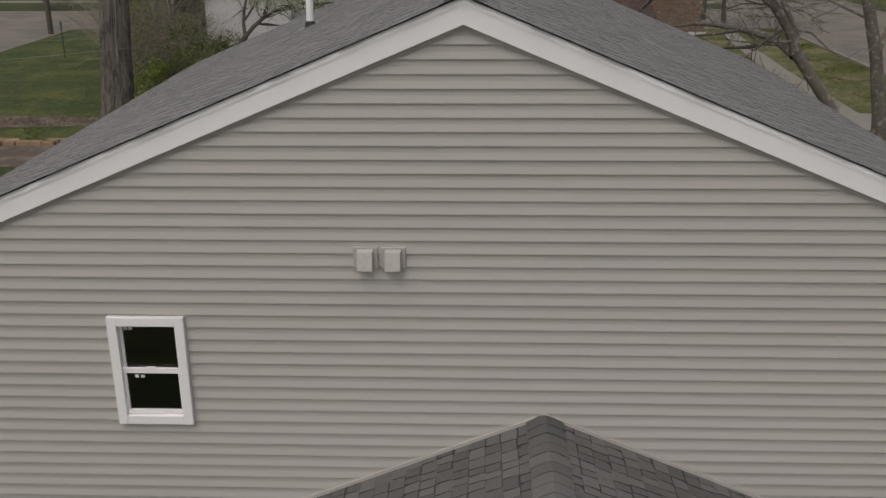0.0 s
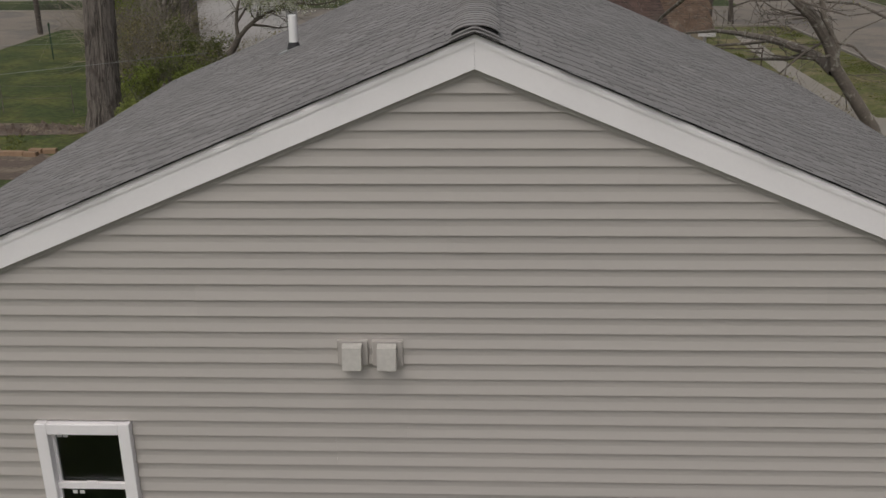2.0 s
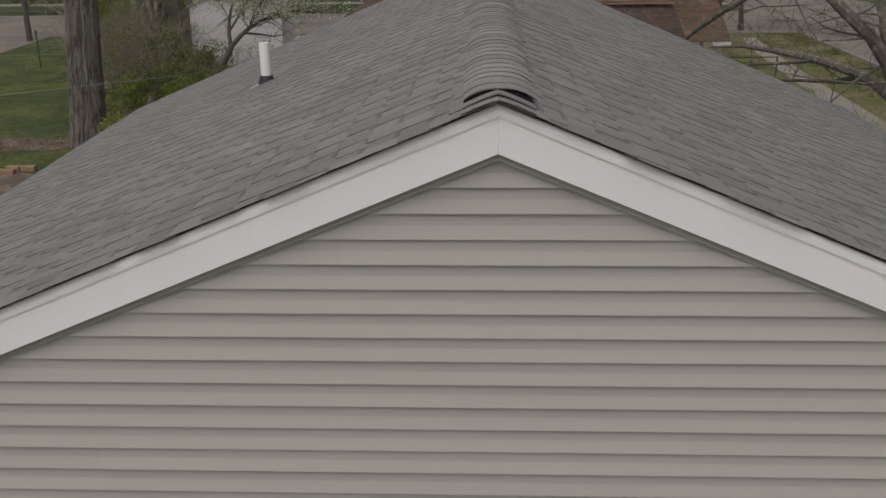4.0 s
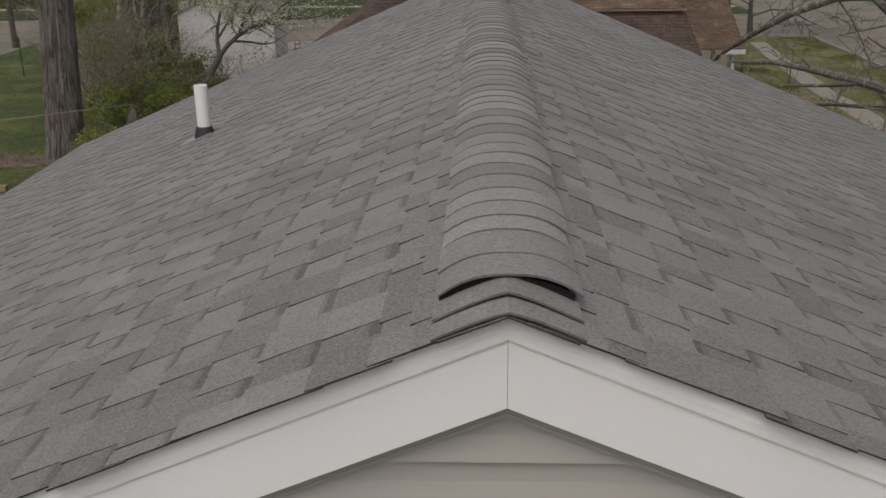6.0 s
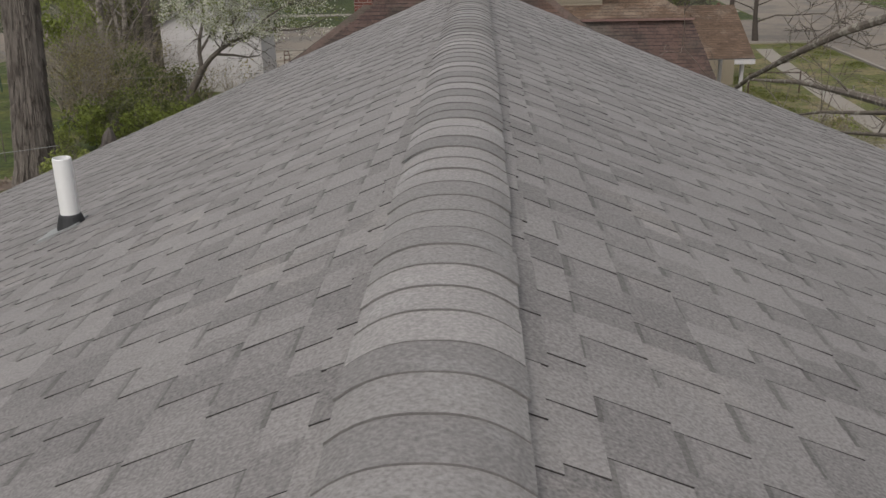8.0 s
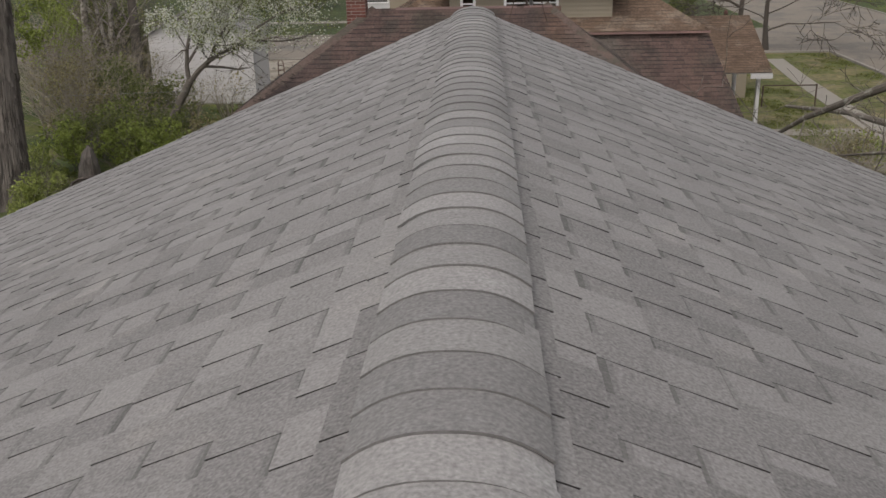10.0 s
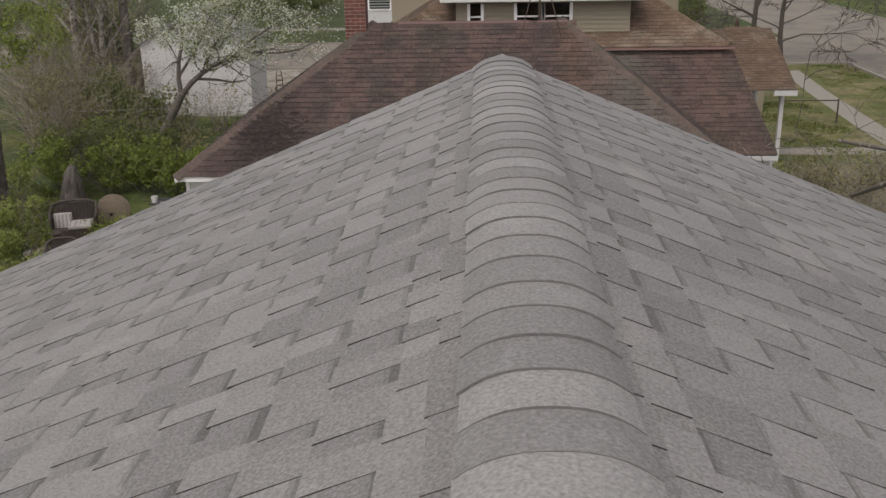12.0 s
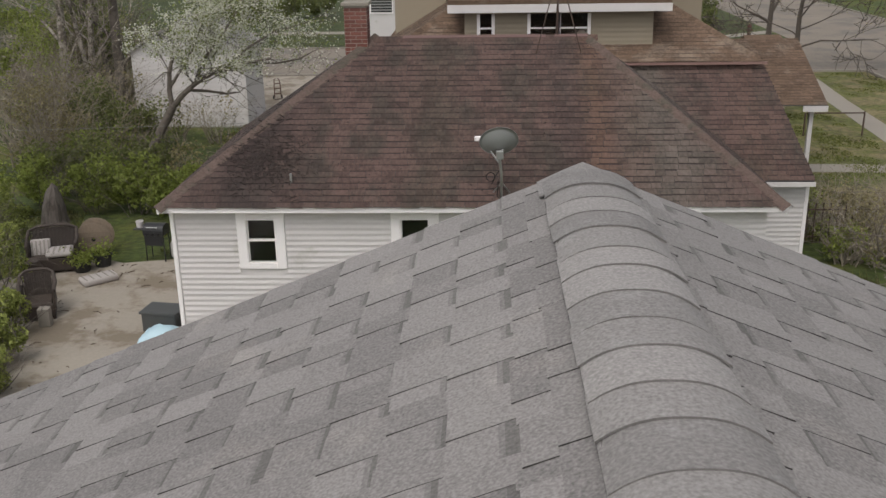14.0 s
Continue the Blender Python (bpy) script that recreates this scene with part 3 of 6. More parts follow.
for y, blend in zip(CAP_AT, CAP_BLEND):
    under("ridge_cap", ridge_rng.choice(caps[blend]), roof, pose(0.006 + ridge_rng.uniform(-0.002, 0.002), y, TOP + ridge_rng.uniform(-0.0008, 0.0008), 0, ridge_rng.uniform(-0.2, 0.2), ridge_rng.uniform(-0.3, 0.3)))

back_fold = cap_profile(0.275, 0.020, -0.042, 1.1)
under("ridge_cap", cap_mesh(back_fold, 0.17, 0.004), roof, pose(0, BACK - 0.155, TOP))

# plumbing vent pipe with its boot
px, py = -1.803, 4.38
pz = roof_z(px) - 0.013
pipe = Shape().lathe([(0.042, pz - 0.1), (0.042, pz + 0.325), (0.039, pz + 0.329), (0.036, pz + 0.329), (0.036, pz + 0.25), (0.001, pz + 0.25)], 24, (px, py)).part("vent_pipe", PVC, house, "white plastic plumbing vent pipe", smooth=False)
boot = Shape()
boot.lathe([(0.068, pz - 0.05), (0.066, pz + 0.010), (0.052, pz + 0.058), (0.046, pz + 0.068), (0.043, pz + 0.068)], 24, (px, py))
boot.part("boot", RUBBER, pipe, "black rubber pipe boot")
flash = Slope((px, py, pz), (0, 1, 0), (-COS, 0, -SIN))
Shape().add([flash.at(u, v, n) for n in (0.004, 0.016) for u, v in ((-0.07, -0.06), (0.07, -0.06), (0.085, 0.15), (-0.085, 0.15))], flip(BOX_FACES)).part("flashing", DISH, pipe, "grey metal flashing")

# window in the gable wall
win = Shape()
x0, x1, z0, z1 = WIN
F = 0.055
ox0, ox1, oz0, oz1 = x0 - 0.018, x1 + 0.018, z0 - 0.018, z1 + 0.018
win.soft_box(ox0, ox0 + F + 0.02, -0.045, 0.05, oz0, oz1, 0.006)
win.soft_box(ox1 - F - 0.02, ox1, -0.045, 0.05, oz0, oz1, 0.006)
win.soft_box(ox0 + F + 0.02, ox1 - F - 0.02, -0.044, 0.05, oz1 - F - 0.02, oz1 - 0.001, 0.006)
win.soft_box(ox0 + F + 0.02, ox1 - F - 0.02, -0.044, 0.05, oz0 + 0.001, oz0 + F + 0.022, 0.006)
window = win.part("window", WHITE, house, "small white vinyl double-hung window")
zm = (z0 + z1) / 2 + 0.005
ix0, ix1 = ox0 + F + 0.02, ox1 - F - 0.02
lower = Shape()
lower.box(ix0, ix1, -0.012, 0.012, zm - 0.03, zm + 0.012).box(ix0, ix1, -0.010, 0.012, oz0 + F + 0.03, oz0 + F + 0.06)
lower.box(ix0, ix0 + 0.018, -0.010, 0.012, oz0 + F + 0.06, zm - 0.03).box(ix1 - 0.018, ix1, -0.010, 0.012, oz0 + F + 0.06, zm - 0.03)
lower.part("lower_sash", WHITE, window)
upper = Shape().box(ix0, ix0 + 0.018, 0.016, 0.036, zm, oz1 - F - 0.02).box(ix1 - 0.018, ix1, 0.016, 0.036, zm, oz1 - F - 0.02)
upper.box(ix0 + 0.018, ix1 - 0.018, 0.016, 0.036, oz1 - F - 0.045, oz1 - F - 0.021)
upper.part("upper_sash", WHITE, window)
for nm, yy, a, b in (("pane", 0.002, oz0 + F + 0.058, zm - 0.03), ("pane", 0.026, zm + 0.01, oz1 - F - 0.04)):
    ob = Shape().box(ix0 + 0.016, ix1 - 0.016, yy - 0.002, yy + 0.002, a, b).part(nm, GLASS, window)
    ob.visible_shadow = False
sash_lock = Shape().soft_box(-2.46, -2.39, -0.014, -0.004, zm + 0.012, zm + 0.028, 0.004).part("sash_lock", WHITE, window)
for xx, zz in ((ix0 + 0.03, oz1 - F - 0.075), (ix0 + 0.068, oz1 - F - 0.075), (ix0 + 0.085, zm - 0.072), (ix0 + 0.13, zm - 0.072)):
    yy = 0.021 if zz > zm else -0.003
    Shape().box(xx, xx + 0.03, yy - 0.001, yy, zz, zz + 0.026).part("sticker", BLIND, window, "small pale sticker on the glass")

# twin exhaust hoods on a mounting block
for vx in (-0.722, -0.516):
    hood = Shape()
    w, zb, zt = 0.058, 4.675, 4.820
    hood.soft_box(vx - w - 0.033, vx + w + 0.033, -0.024, 0.02, zb - 0.008, zt + 0.010, 0.005)
    plate = hood.part("vent_hood", SIDING, house, "beige plastic exhaust vent hood")
    h = Shape()
    vs = [(vx - w, -0.03, zb), (vx + w, -0.03, zb), (vx + w, -0.03, zt), (vx - w, -0.03, zt), (vx - w * 0.97, -0.095, zb - 0.004), (vx + w * 0.97, -0.095, zb - 0.004), (vx + w * 0.97, -0.078, zt - 0.012), (vx - w * 0.97, -0.078, zt - 0.012)]
    h.add(vs, [(4, 5, 6, 7), (0, 4, 7, 3), (1, 2, 6, 5), (2, 3, 7, 6), (0, 1, 5, 4)])
    h.part("cover", make_material("hood_vinyl", (0.52, 0.49, 0.45), 0.5, 0.03), plate)

# the lower wing in front, with its own gable roof
WX, WTOP, WHALF, WEND = 0.64, 3.425, 2.55, -4.6
wing_roof = Shape()
for s in (-1, 1):
    zb = WTOP - PITCH * WHALF
    wing_roof.prism([(WX, WTOP - 0.012), (WX + s * WHALF, zb - 0.012), (WX + s * WHALF, zb - 0.12), (WX, WTOP - 0.14)][::s], WEND, -0.004)
wing_roof = wing_roof.part("lower_roof", UNDER, house, "lower grey shingle gable roof against the wall")
wing = Shape()
wz = WTOP - PITCH * 2.3 - 0.13
wing.prism([(WX - 2.3, 0), (WX + 2.3, 0), (WX + 2.3, wz), (WX, WTOP - 0.15), (WX - 2.3, wz)], WEND + 0.3, WEND + 0.42)
wing.box(WX - 2.3, WX - 2.18, WEND + 0.42, 0.0, 0, wz).box(WX + 2.18, WX + 2.3, WEND + 0.42, 0.0, 0, wz)
wing = wing.part("wall", SHEATHING, house)
for s in (-1, 1):
    vs = []
    for x in (WX, WX + s * WHALF):
        zz = WTOP - PITCH * abs(x - WX)
        vs += [(x, WEND - 0.02, zz - 0.2), (x, WEND - 0.02, zz - 0.03), (x, WEND + 0.03, zz - 0.03), (x, WEND + 0.03, zz - 0.2)]
    fs = [(k, (k + 1) % 4, (k + 1) % 4 + 4, k + 4) for k in range(4)] + [(3, 2, 1, 0), (4, 5, 6, 7)]
    under("rake_board", mesh_of("rake_board", vs, fs if s > 0 else flip(fs), WHITE), house)
    # channel where the siding meets the lower roof
    vs = []
    for x in (WX, WX + s * WHALF):
        zz = WTOP - PITCH * abs(x - WX)
        vs += [(x, -0.022, zz + 0.006), (x, -0.022, zz + 0.034), (x, 0.02, zz + 0.034), (x, 0.02, zz + 0.006)]
    under("siding_channel", mesh_of("siding_channel", vs, fs if s > 0 else flip(fs), SIDING), house)

# ---- the neighbouring house with the brown hip roof ----
neighbour = thing("neighbour_house", "white lap-sided cottage with a weathered brown hip roof", "house")
EZ, RZ, EY, RY = 2.73, 5.10, 20.83, 24.2
EX0, EX1, RX0, RX1 = -5.86, 4.70, -2.48, 1.67
BY = 2 * RY - EY
NSL = (RZ - EZ) / (RY - EY)
FRONT_Y, NX0, NX1 = 21.10, -5.69, 4.42
WINS = ((-4.56, -3.73, 1.55, 2.57), (-1.90, -1.08, 1.55, 2.57))


def wall_with_holes(x0, x1, z0, z1, y0, y1, holes):
    s, x = Shape(), x0
    for a, b, c0, c1 in sorted(holes):
        s.box(x, a, y0, y1, z0, z1).box(a, b, y0, y1, z0, c0).box(a, b, y0, y1, c1, z1)
        x = b
    return s.box(x, x1, y0, y1, z0, z1)


n_holes = [(a + 0.16, b - 0.16, c0 + 0.10, c1 - 0.12) for a, b, c0, c1 in WINS]
n_front = wall_with_holes(NX0, NX1, 0.0, 2.66, FRONT_Y, FRONT_Y + 0.12, n_holes).part("wall", OLD_WHITE, neighbour, "white painted lap siding, slightly stained")
n_west = Shape().box(NX0, NX0 + 0.12, FRONT_Y + 0.12, BY - 0.3, 0, 2.62).part("wall", OLD_WHITE, neighbour)
Shape().box(NX1 - 0.12, NX1, FRONT_Y + 0.12, 24.3, 0, 2.62).part("wall", OLD_WHITE, neighbour)
Shape().box(NX0 - 0.015, NX0 + 0.055, FRONT_Y - 0.030, FRONT_Y + 0.05, 0, 2.60).part("corner_board", WHITE, neighbour)
Shape().box(-5.0, -0.6, 22.6, 22.66, 0.4, 2.6).part("room_wall", INSIDE, neighbour)
for box in ((EX0 + 0.02, EX1 - 0.02, EY + 0.02, EY + 0.045, EZ - 0.10, EZ - 0.01), (EX0 + 0.02, EX0 + 0.045, EY + 0.045, BY - 0.02, EZ - 0.13, EZ - 0.01), (EX1 - 0.045, EX1 - 0.02, EY + 0.045, 24.0, EZ - 0.13, EZ - 0.01)):
    Shape().box(*box).part("eave_board", WHITE, neighbour, "white painted eave board")
Shape().box(EX0 + 0.045, EX1 - 0.045, EY + 0.045, FRONT_Y + 0.1, EZ - 0.10, EZ - 0.08).part("soffit", WHITE, neighbour)

hip = Shape()
A, B, C, D = (EX0, EY, EZ), (EX1, EY, EZ), (EX1, BY, EZ), (EX0, BY, EZ)
R0, R1 = (RX0, RY, RZ), (RX1, RY, RZ)
hip.add([A, B, C, D, R0, R1], [(0, 1, 5, 4), (1, 2, 5), (2, 3, 4, 5), (3, 0, 4), (0, 3, 2, 1)])
hip_roof = hip.part("roof", UNDER, neighbour, "weathered dark brown shingle hip roof with moss stains")

for a, b, c0, c1 in WINS:
    w = Shape()
    w.soft_box(a, a + 0.165, FRONT_Y - 0.03, FRONT_Y + 0.06, c0, c1, 0.006).soft_box(b - 0.165, b, FRONT_Y - 0.03, FRONT_Y + 0.06, c0, c1, 0.006)
    w.soft_box(a + 0.165, b - 0.165, FRONT_Y - 0.029, FRONT_Y + 0.06, c1 - 0.14, c1, 0.006).soft_box(a + 0.165, b - 0.165, FRONT_Y - 0.034, FRONT_Y + 0.06, c0, c0 + 0.105, 0.006)
    w = w.part("window", WHITE, neighbour, "white-framed sash window")
    mid = (c0 + c1) / 2
    sash = Shape().box(a + 0.16, b - 0.16, FRONT_Y + 0.02, FRONT_Y + 0.05, mid - 0.022, mid + 0.022)
    for e in (a + 0.16, b - 0.19):
        sash.box(e, e + 0.03, FRONT_Y + 0.02, FRONT_Y + 0.05, c0 + 0.10, mid - 0.022).box(e, e + 0.03, FRONT_Y + 0.02, FRONT_Y + 0.05, mid + 0.022, c1 - 0.12)
    sash.part("sash", WHITE, w)
    for q0, q1 in ((c0 + 0.10, mid - 0.02), (mid + 0.02, c1 - 0.13)):
        ob = Shape().box(a + 0.185, b - 0.185, FRONT_Y + 0.034, FRONT_Y + 0.038, q0, q1).part("pane", GLASS, w)
        ob.visible_shadow = False

# east wing: a lower slope of the same brown shingles
WE0, WE1, WE2, WEY, WEZ, WUY = 2.3, 6.15, 5.66, 24.0, 2.28, 26.75
WUZ = WEZ + NSL * (WUY - WEY)
ew = Shape().add([(WE0, WEY, WEZ), (WE1, WEY, WEZ), (WE2, WUY, WUZ), (WE0, WUY, WUZ), (WE0, WEY, WEZ - 0.1), (WE1, WEY, WEZ - 0.1), (WE2, WUY, WUZ - 0.1), (WE0, WUY, WUZ - 0.1)], flip(BOX_FACES))
east_roof = ew.part("roof", UNDER, neighbour, "brown shingle slope over the side wing")
n_wing = Shape().box(NX1, 6.13, 24.3, 24.42, 0, WEZ - 0.05)
n_wing.prism([(6.01, 0), (6.13, 0), (6.13, WEZ), (6.01, WEZ)], 24.42, 30.0)
n_wing = n_wing.part("wall", OLD_WHITE, neighbour)
Shape().box(4.75, WE1 + 0.02, WEY - 0.03, WEY - 0.004, WEZ - 0.10, WEZ - 0.012).part("eave_board", OLD_WHITE, neighbour)
Shape().box(6.09, 6.155, 24.265, 24.35, 0, WEZ - 0.08).part("corner_board", WHITE, neighbour)

# the main body: tan hip roof with a dormer
TX0, TX1, TY, TZ, TSL = -2.72, 5.62, 26.6, 4.29, 0.60
RISE = 3.6
tan = Shape()
tv = [(TX0, TY, TZ), (TX1, TY, TZ), (TX1, TY + 9, TZ), (TX0, TY + 9, TZ), (TX0 + RISE, TY + RISE, TZ + TSL * RISE), (TX1 - RISE, TY + RISE, TZ + TSL * RISE), (TX1 - RISE, TY + 5.4, TZ + TSL * RISE), (TX0 + RISE, TY + 5.4, TZ + TSL * RISE)]
tan.add(tv, [(0, 1, 5, 4), (1, 2, 6, 5), (2, 3, 7, 6), (3, 0, 4, 7), (4, 5, 6, 7), (3, 2, 1, 0)])
tan_roof = tan.part("roof", UNDER, neighbour, "faded tan shingle hip roof with pale patches")
Shape().box(TX0 - 0.10, TX1 + 0.10, TY - 0.135, TY - 0.10, TZ - 0.10, TZ - 0.045).part("eave_board", BROWN_METAL, neighbour, "brown metal eave edge")
Shape().box(TX0 + 0.3, TX1 - 0.3, TY + 0.35, TY + 8.7, 0, TZ - 0.06).part("wall", TAN_SIDING, neighbour)
DY, DX0, DX1, DZ1 = 27.05, -0.74, 3.36, 5.30
d_holes = [(-0.40, -0.15, 4.62, 5.24), (0.70, 1.28, 4.62, 5.24), (1.36, 1.94, 4.62, 5.24)]
dormer = wall_with_holes(DX0, DX1, 4.4, DZ1, DY, DY + 0.1, d_holes).box(DX0, DX0 + 0.1, DY + 0.1, 30.4, 4.4, DZ1).box(DX1 - 0.1, DX1, DY + 0.1, 30.4, 4.4, DZ1)
dormer = dormer.part("dormer", TAN_SIDING, neighbour, "tan-sided dormer with white trim")
Shape().box(DX0 + 0.1, DX1 - 0.1, 28.4, 28.45, 4.5, 5.3).part("room_wall", INSIDE, dormer)
Shape().box(-1.09, 3.68, 26.72, 30.5, 5.46, 5.56).part("dormer_roof", TAN_SHINGLE, dormer)
Shape().box(-1.10, 3.69, 26.70, 26.73, 5.30, 5.47).part("eave_board", OLD_WHITE, dormer, "white fascia board")
Shape().box(-1.08, 3.67, 26.735, DY, 5.40, 5.42).part("soffit", OLD_WHITE, dormer)
Shape().box(DX0, DX1, DY - 0.03, DY, 4.50, 4.535).part("trim", WHITE, dormer)
for a, b, c0, c1 in d_holes:
    w = Shape().box(a - 0.07, a, DY - 0.025, DY + 0.05, c0, c1).box(b, b + 0.07, DY - 0.025, DY + 0.05, c0, c1)
    w.box(a, b, DY + 0.02, DY + 0.05, (c0 + c1) / 2 - 0.02, (c0 + c1) / 2 + 0.02)
    w = w.part("window_frame", WHITE, dormer)
    ob = Shape().box(a, b, DY + 0.052, DY + 0.056, c0, c1).part("pane", GLASS, w)
    ob.visible_shadow = False
lap_boards(dormer, DY - 0.002, -1, lambda z: (DX0, DX1), 4.54, 5.29, 0.105, TAN_SIDING, 31, holes=[(a - 0.075, b + 0.075, c0 - 0.05, c1 + 0.1) for a, b, c0, c1 in d_holes], length=9)
Shape().box(3.9, 5.15, 30.6, 34, 4.6, 6.8).part("upper_storey", TAN_SIDING, neighbour, "tan-sided upper storey")
Shape().box(-2.62, -1.30, 31.0, 33.0, 4.3, 7.2).part("upper_storey", TAN_SIDING, neighbour, "tan-sided upper storey")
Shape().box(3.6, 6.0, 30.2, 34.3, 6.05, 6.2).part("eave_board", WHITE, neighbour)

# side porch beyond
PX0, PX1, PY, PZ, PUY, PUZ = 5.6, 8.52, 30.5, 2.50, 33.6, 3.83
pr = Shape().add([(PX0, PY, PZ), (PX1, PY, PZ), (PX1 - 0.05, PUY, PUZ), (PX0, PUY, PUZ), (PX1, PUY + 3.1, PZ), (PX0, PUY + 3.1, PZ)], [(0, 1, 2, 3), (3, 2, 4, 5), (1, 4, 2), (0, 3, 5), (0, 5, 4, 1)])
porch_roof = pr.part("porch_roof", UNDER, neighbour, "tan shingle roof over the side porch")
Shape().box(7.9, PX1 + 0.01, PY - 0.02, PY + 0.03, PZ - 0.15, PZ - 0.005).part("eave_board", OLD_WHITE, neighbour)
for yy in (30.75, 33.5, 36.2):
    Shape().soft_box(8.16, 8.27, yy, yy + 0.12, 0, PZ - 0.1, 0.01).part("porch_post", OLD_WHITE, neighbour)
Shape().box(PX0 + 0.3, 8.4, 30.7, 36.5, 0.0, 0.35).part("porch_floor", CONCRETE, neighbour)
small = Shape().add([(9.0, 39.6, 2.3), (10.5, 39.6, 2.3), (10.3, 41.2, 3.0), (9.0, 41.2, 3.0), (10.5, 43, 2.3), (9.0, 43, 2.3)], [(0, 1, 2, 3), (3, 2, 4, 5), (1, 4, 2), (0, 3, 5), (0, 5, 4, 1)])
small.part("porch_roof", TAN_SHINGLE, neighbour)
Shape().box(9.1, 10.3, 39.8, 42.8, 0, 2.29).part("wall", TAN_SIDING, neighbour)

# brick chimney, brick by brick
chimney_core = Shape().box(-2.945, -2.52, 23.98, 24.42, 4.2, 5.72).part("chimney", MORTAR, neighbour, "red brick chimney with pale mortar")
Shape().soft_box(-2.995, -2.47, 23.93, 24.47, 5.72, 5.79, 0.015).part("chimney_cap", CONCRETE, chimney_core)
Shape().box(-2.965, -2.50, 23.96, 24.44, 4.6, 4.80).part("flashing", RIDGE_METAL, chimney_core)
brick_me = Shape().soft_box(0, 0.203, -0.008, 0.05, 0, 0.062, 0.004).mesh("brick", BRICK)
half_me = Shape().soft_box(0, 0.097, -0.008, 0.05, 0, 0.062, 0.004).mesh("brick", BRICK)
for k in range(12):
    z = 4.815 + 0.0735 * k
    for px_, py_, rot, wide in ((-2.945, 23.98, 0, 0.425), (-2.52, 23.98, 90, 0.44), (-2.945, 24.42, 270, 0.44)):
        u, base = 0.0, pose(px_, py_, z, 0, 0, rot)
        if k % 2:
            under("brick", half_me, chimney_core, base @ pose(0.004, 0, 0))
            u = 0.107
        while u + 0.2 < wide + 0.02:
            under("brick", brick_me, chimney_core, base @ pose(u + 0.004, 0, 0))
            u += 0.213
        if wide - u > 0.08:
            under("brick", half_me, chimney_core, base @ pose(u + 0.004, 0, 0))

# satellite dish
dish = thing("satellite_dish", "grey satellite dish on a bent metal mast", "satellite dish", (-0.04, 20.98, 2.80))
Shape().box(-0.09, 0.09, -0.09, 0.09, -0.01, 0.012).part("foot", SILVER, dish)
Shape().tube([(0.02, 0, 0.0), (0.02, 0, 0.45), (-0.01, -0.03, 0.70), (-0.01, -0.03, 0.80)], 0.024, 10).part("mast", SILVER, dish, smooth=True)
for s in (-1, 1):
    Shape().tube([(0.02, 0, 0.32), (0.02 + s * 0.16, 0.12, 0.08)], 0.011, 6).part("brace", SILVER, dish)
bowl = Shape()
vs, fs, RINGS, SEG = [], [], 7, 28
for side in (0, 1):
    for r in range(RINGS):
        q = r / (RINGS - 1)
        for s in range(SEG):
            w = 2 * math.pi * s / SEG
            vs.append((0.325 * q * math.cos(w), 0.30 * q * math.sin(w), 0.095 * q * q - 0.006 * side))
for side in (0, 1):
    o = side * RINGS * SEG
    for r in range(RINGS - 1):
        for s in range(SEG):
            t = (s + 1) % SEG
            f = (o + r * SEG + s, o + r * SEG + t, o + (r + 1) * SEG + t, o + (r + 1) * SEG + s)
            fs.append(f if side == 0 else tuple(reversed(f)))
o = (RINGS - 1) * SEG
fs += [(o + s, o + RINGS * SEG + s, o + RINGS * SEG + (s + 1) % SEG, o + (s + 1) % SEG) for s in range(SEG)]
tilt = pose(-0.02, 0.02, 0.95, -60, -7, 0)
under("reflector", mesh_of("reflector", vs, fs, DISH, smooth=True), dish, tilt, "oval grey reflector")
Shape().tube([(-0.02, -0.04, 0.66), (-0.20, 0.20, 0.86), (-0.36, 0.30, 0.99)], 0.014, 8).part("arm", SILVER, dish)
Shape().soft_box(-0.43, -0.31, 0.26, 0.34, 0.95, 1.03, 0.02).part("receiver", WHITE, dish, "white receiver horn")
Shape().tube([(0.0, 0, 0.55), (-0.10, -0.02, 0.40), (-0.13, 0, 0.30), (-0.06, 0.01, 0.27), (-0.03, 0, 0.36), (-0.05, -0.01, 0.12), (-0.02, 0, 0.0)], 0.006, 6).part("cable", BLACK, dish)

Shape().soft_box(-0.07, 0.05, -0.07, 0.05, 0.72, 0.86, 0.015).tube([(-0.06, -0.04, 0.78), (0.05, -0.04, 0.88)], 0.02, 8).part("bracket", SILVER, dish, "galvanised mounting bracket")
Shape().tube([(-0.16 + 0.075 * math.cos(a * 0.6), -0.03, 0.42 + 0.075 * math.sin(a * 0.6)) for a in range(12)], 0.007, 6).part("cable_coil", BLACK, dish, "coil of black cable")
# roof mast with three legs behind the ridge
mast = thing("roof_mast", "thin dark metal tripod mast on the roof ridge", "antenna mast", (1.08, 24.2, RZ))
Shape().tube([(0, 0, 0.0), (0, 0, 3.2)], 0.018, 8).part("pole", RUST, mast)
for dx, dy in ((-0.42, -0.42), (0.42, -0.38), (0.0, 0.5)):
    Shape().tube([(dx, dy, -abs(dy) * NSL + 0.02), (0, 0, 1.25)], 0.012, 6).part("leg", RUST, mast)
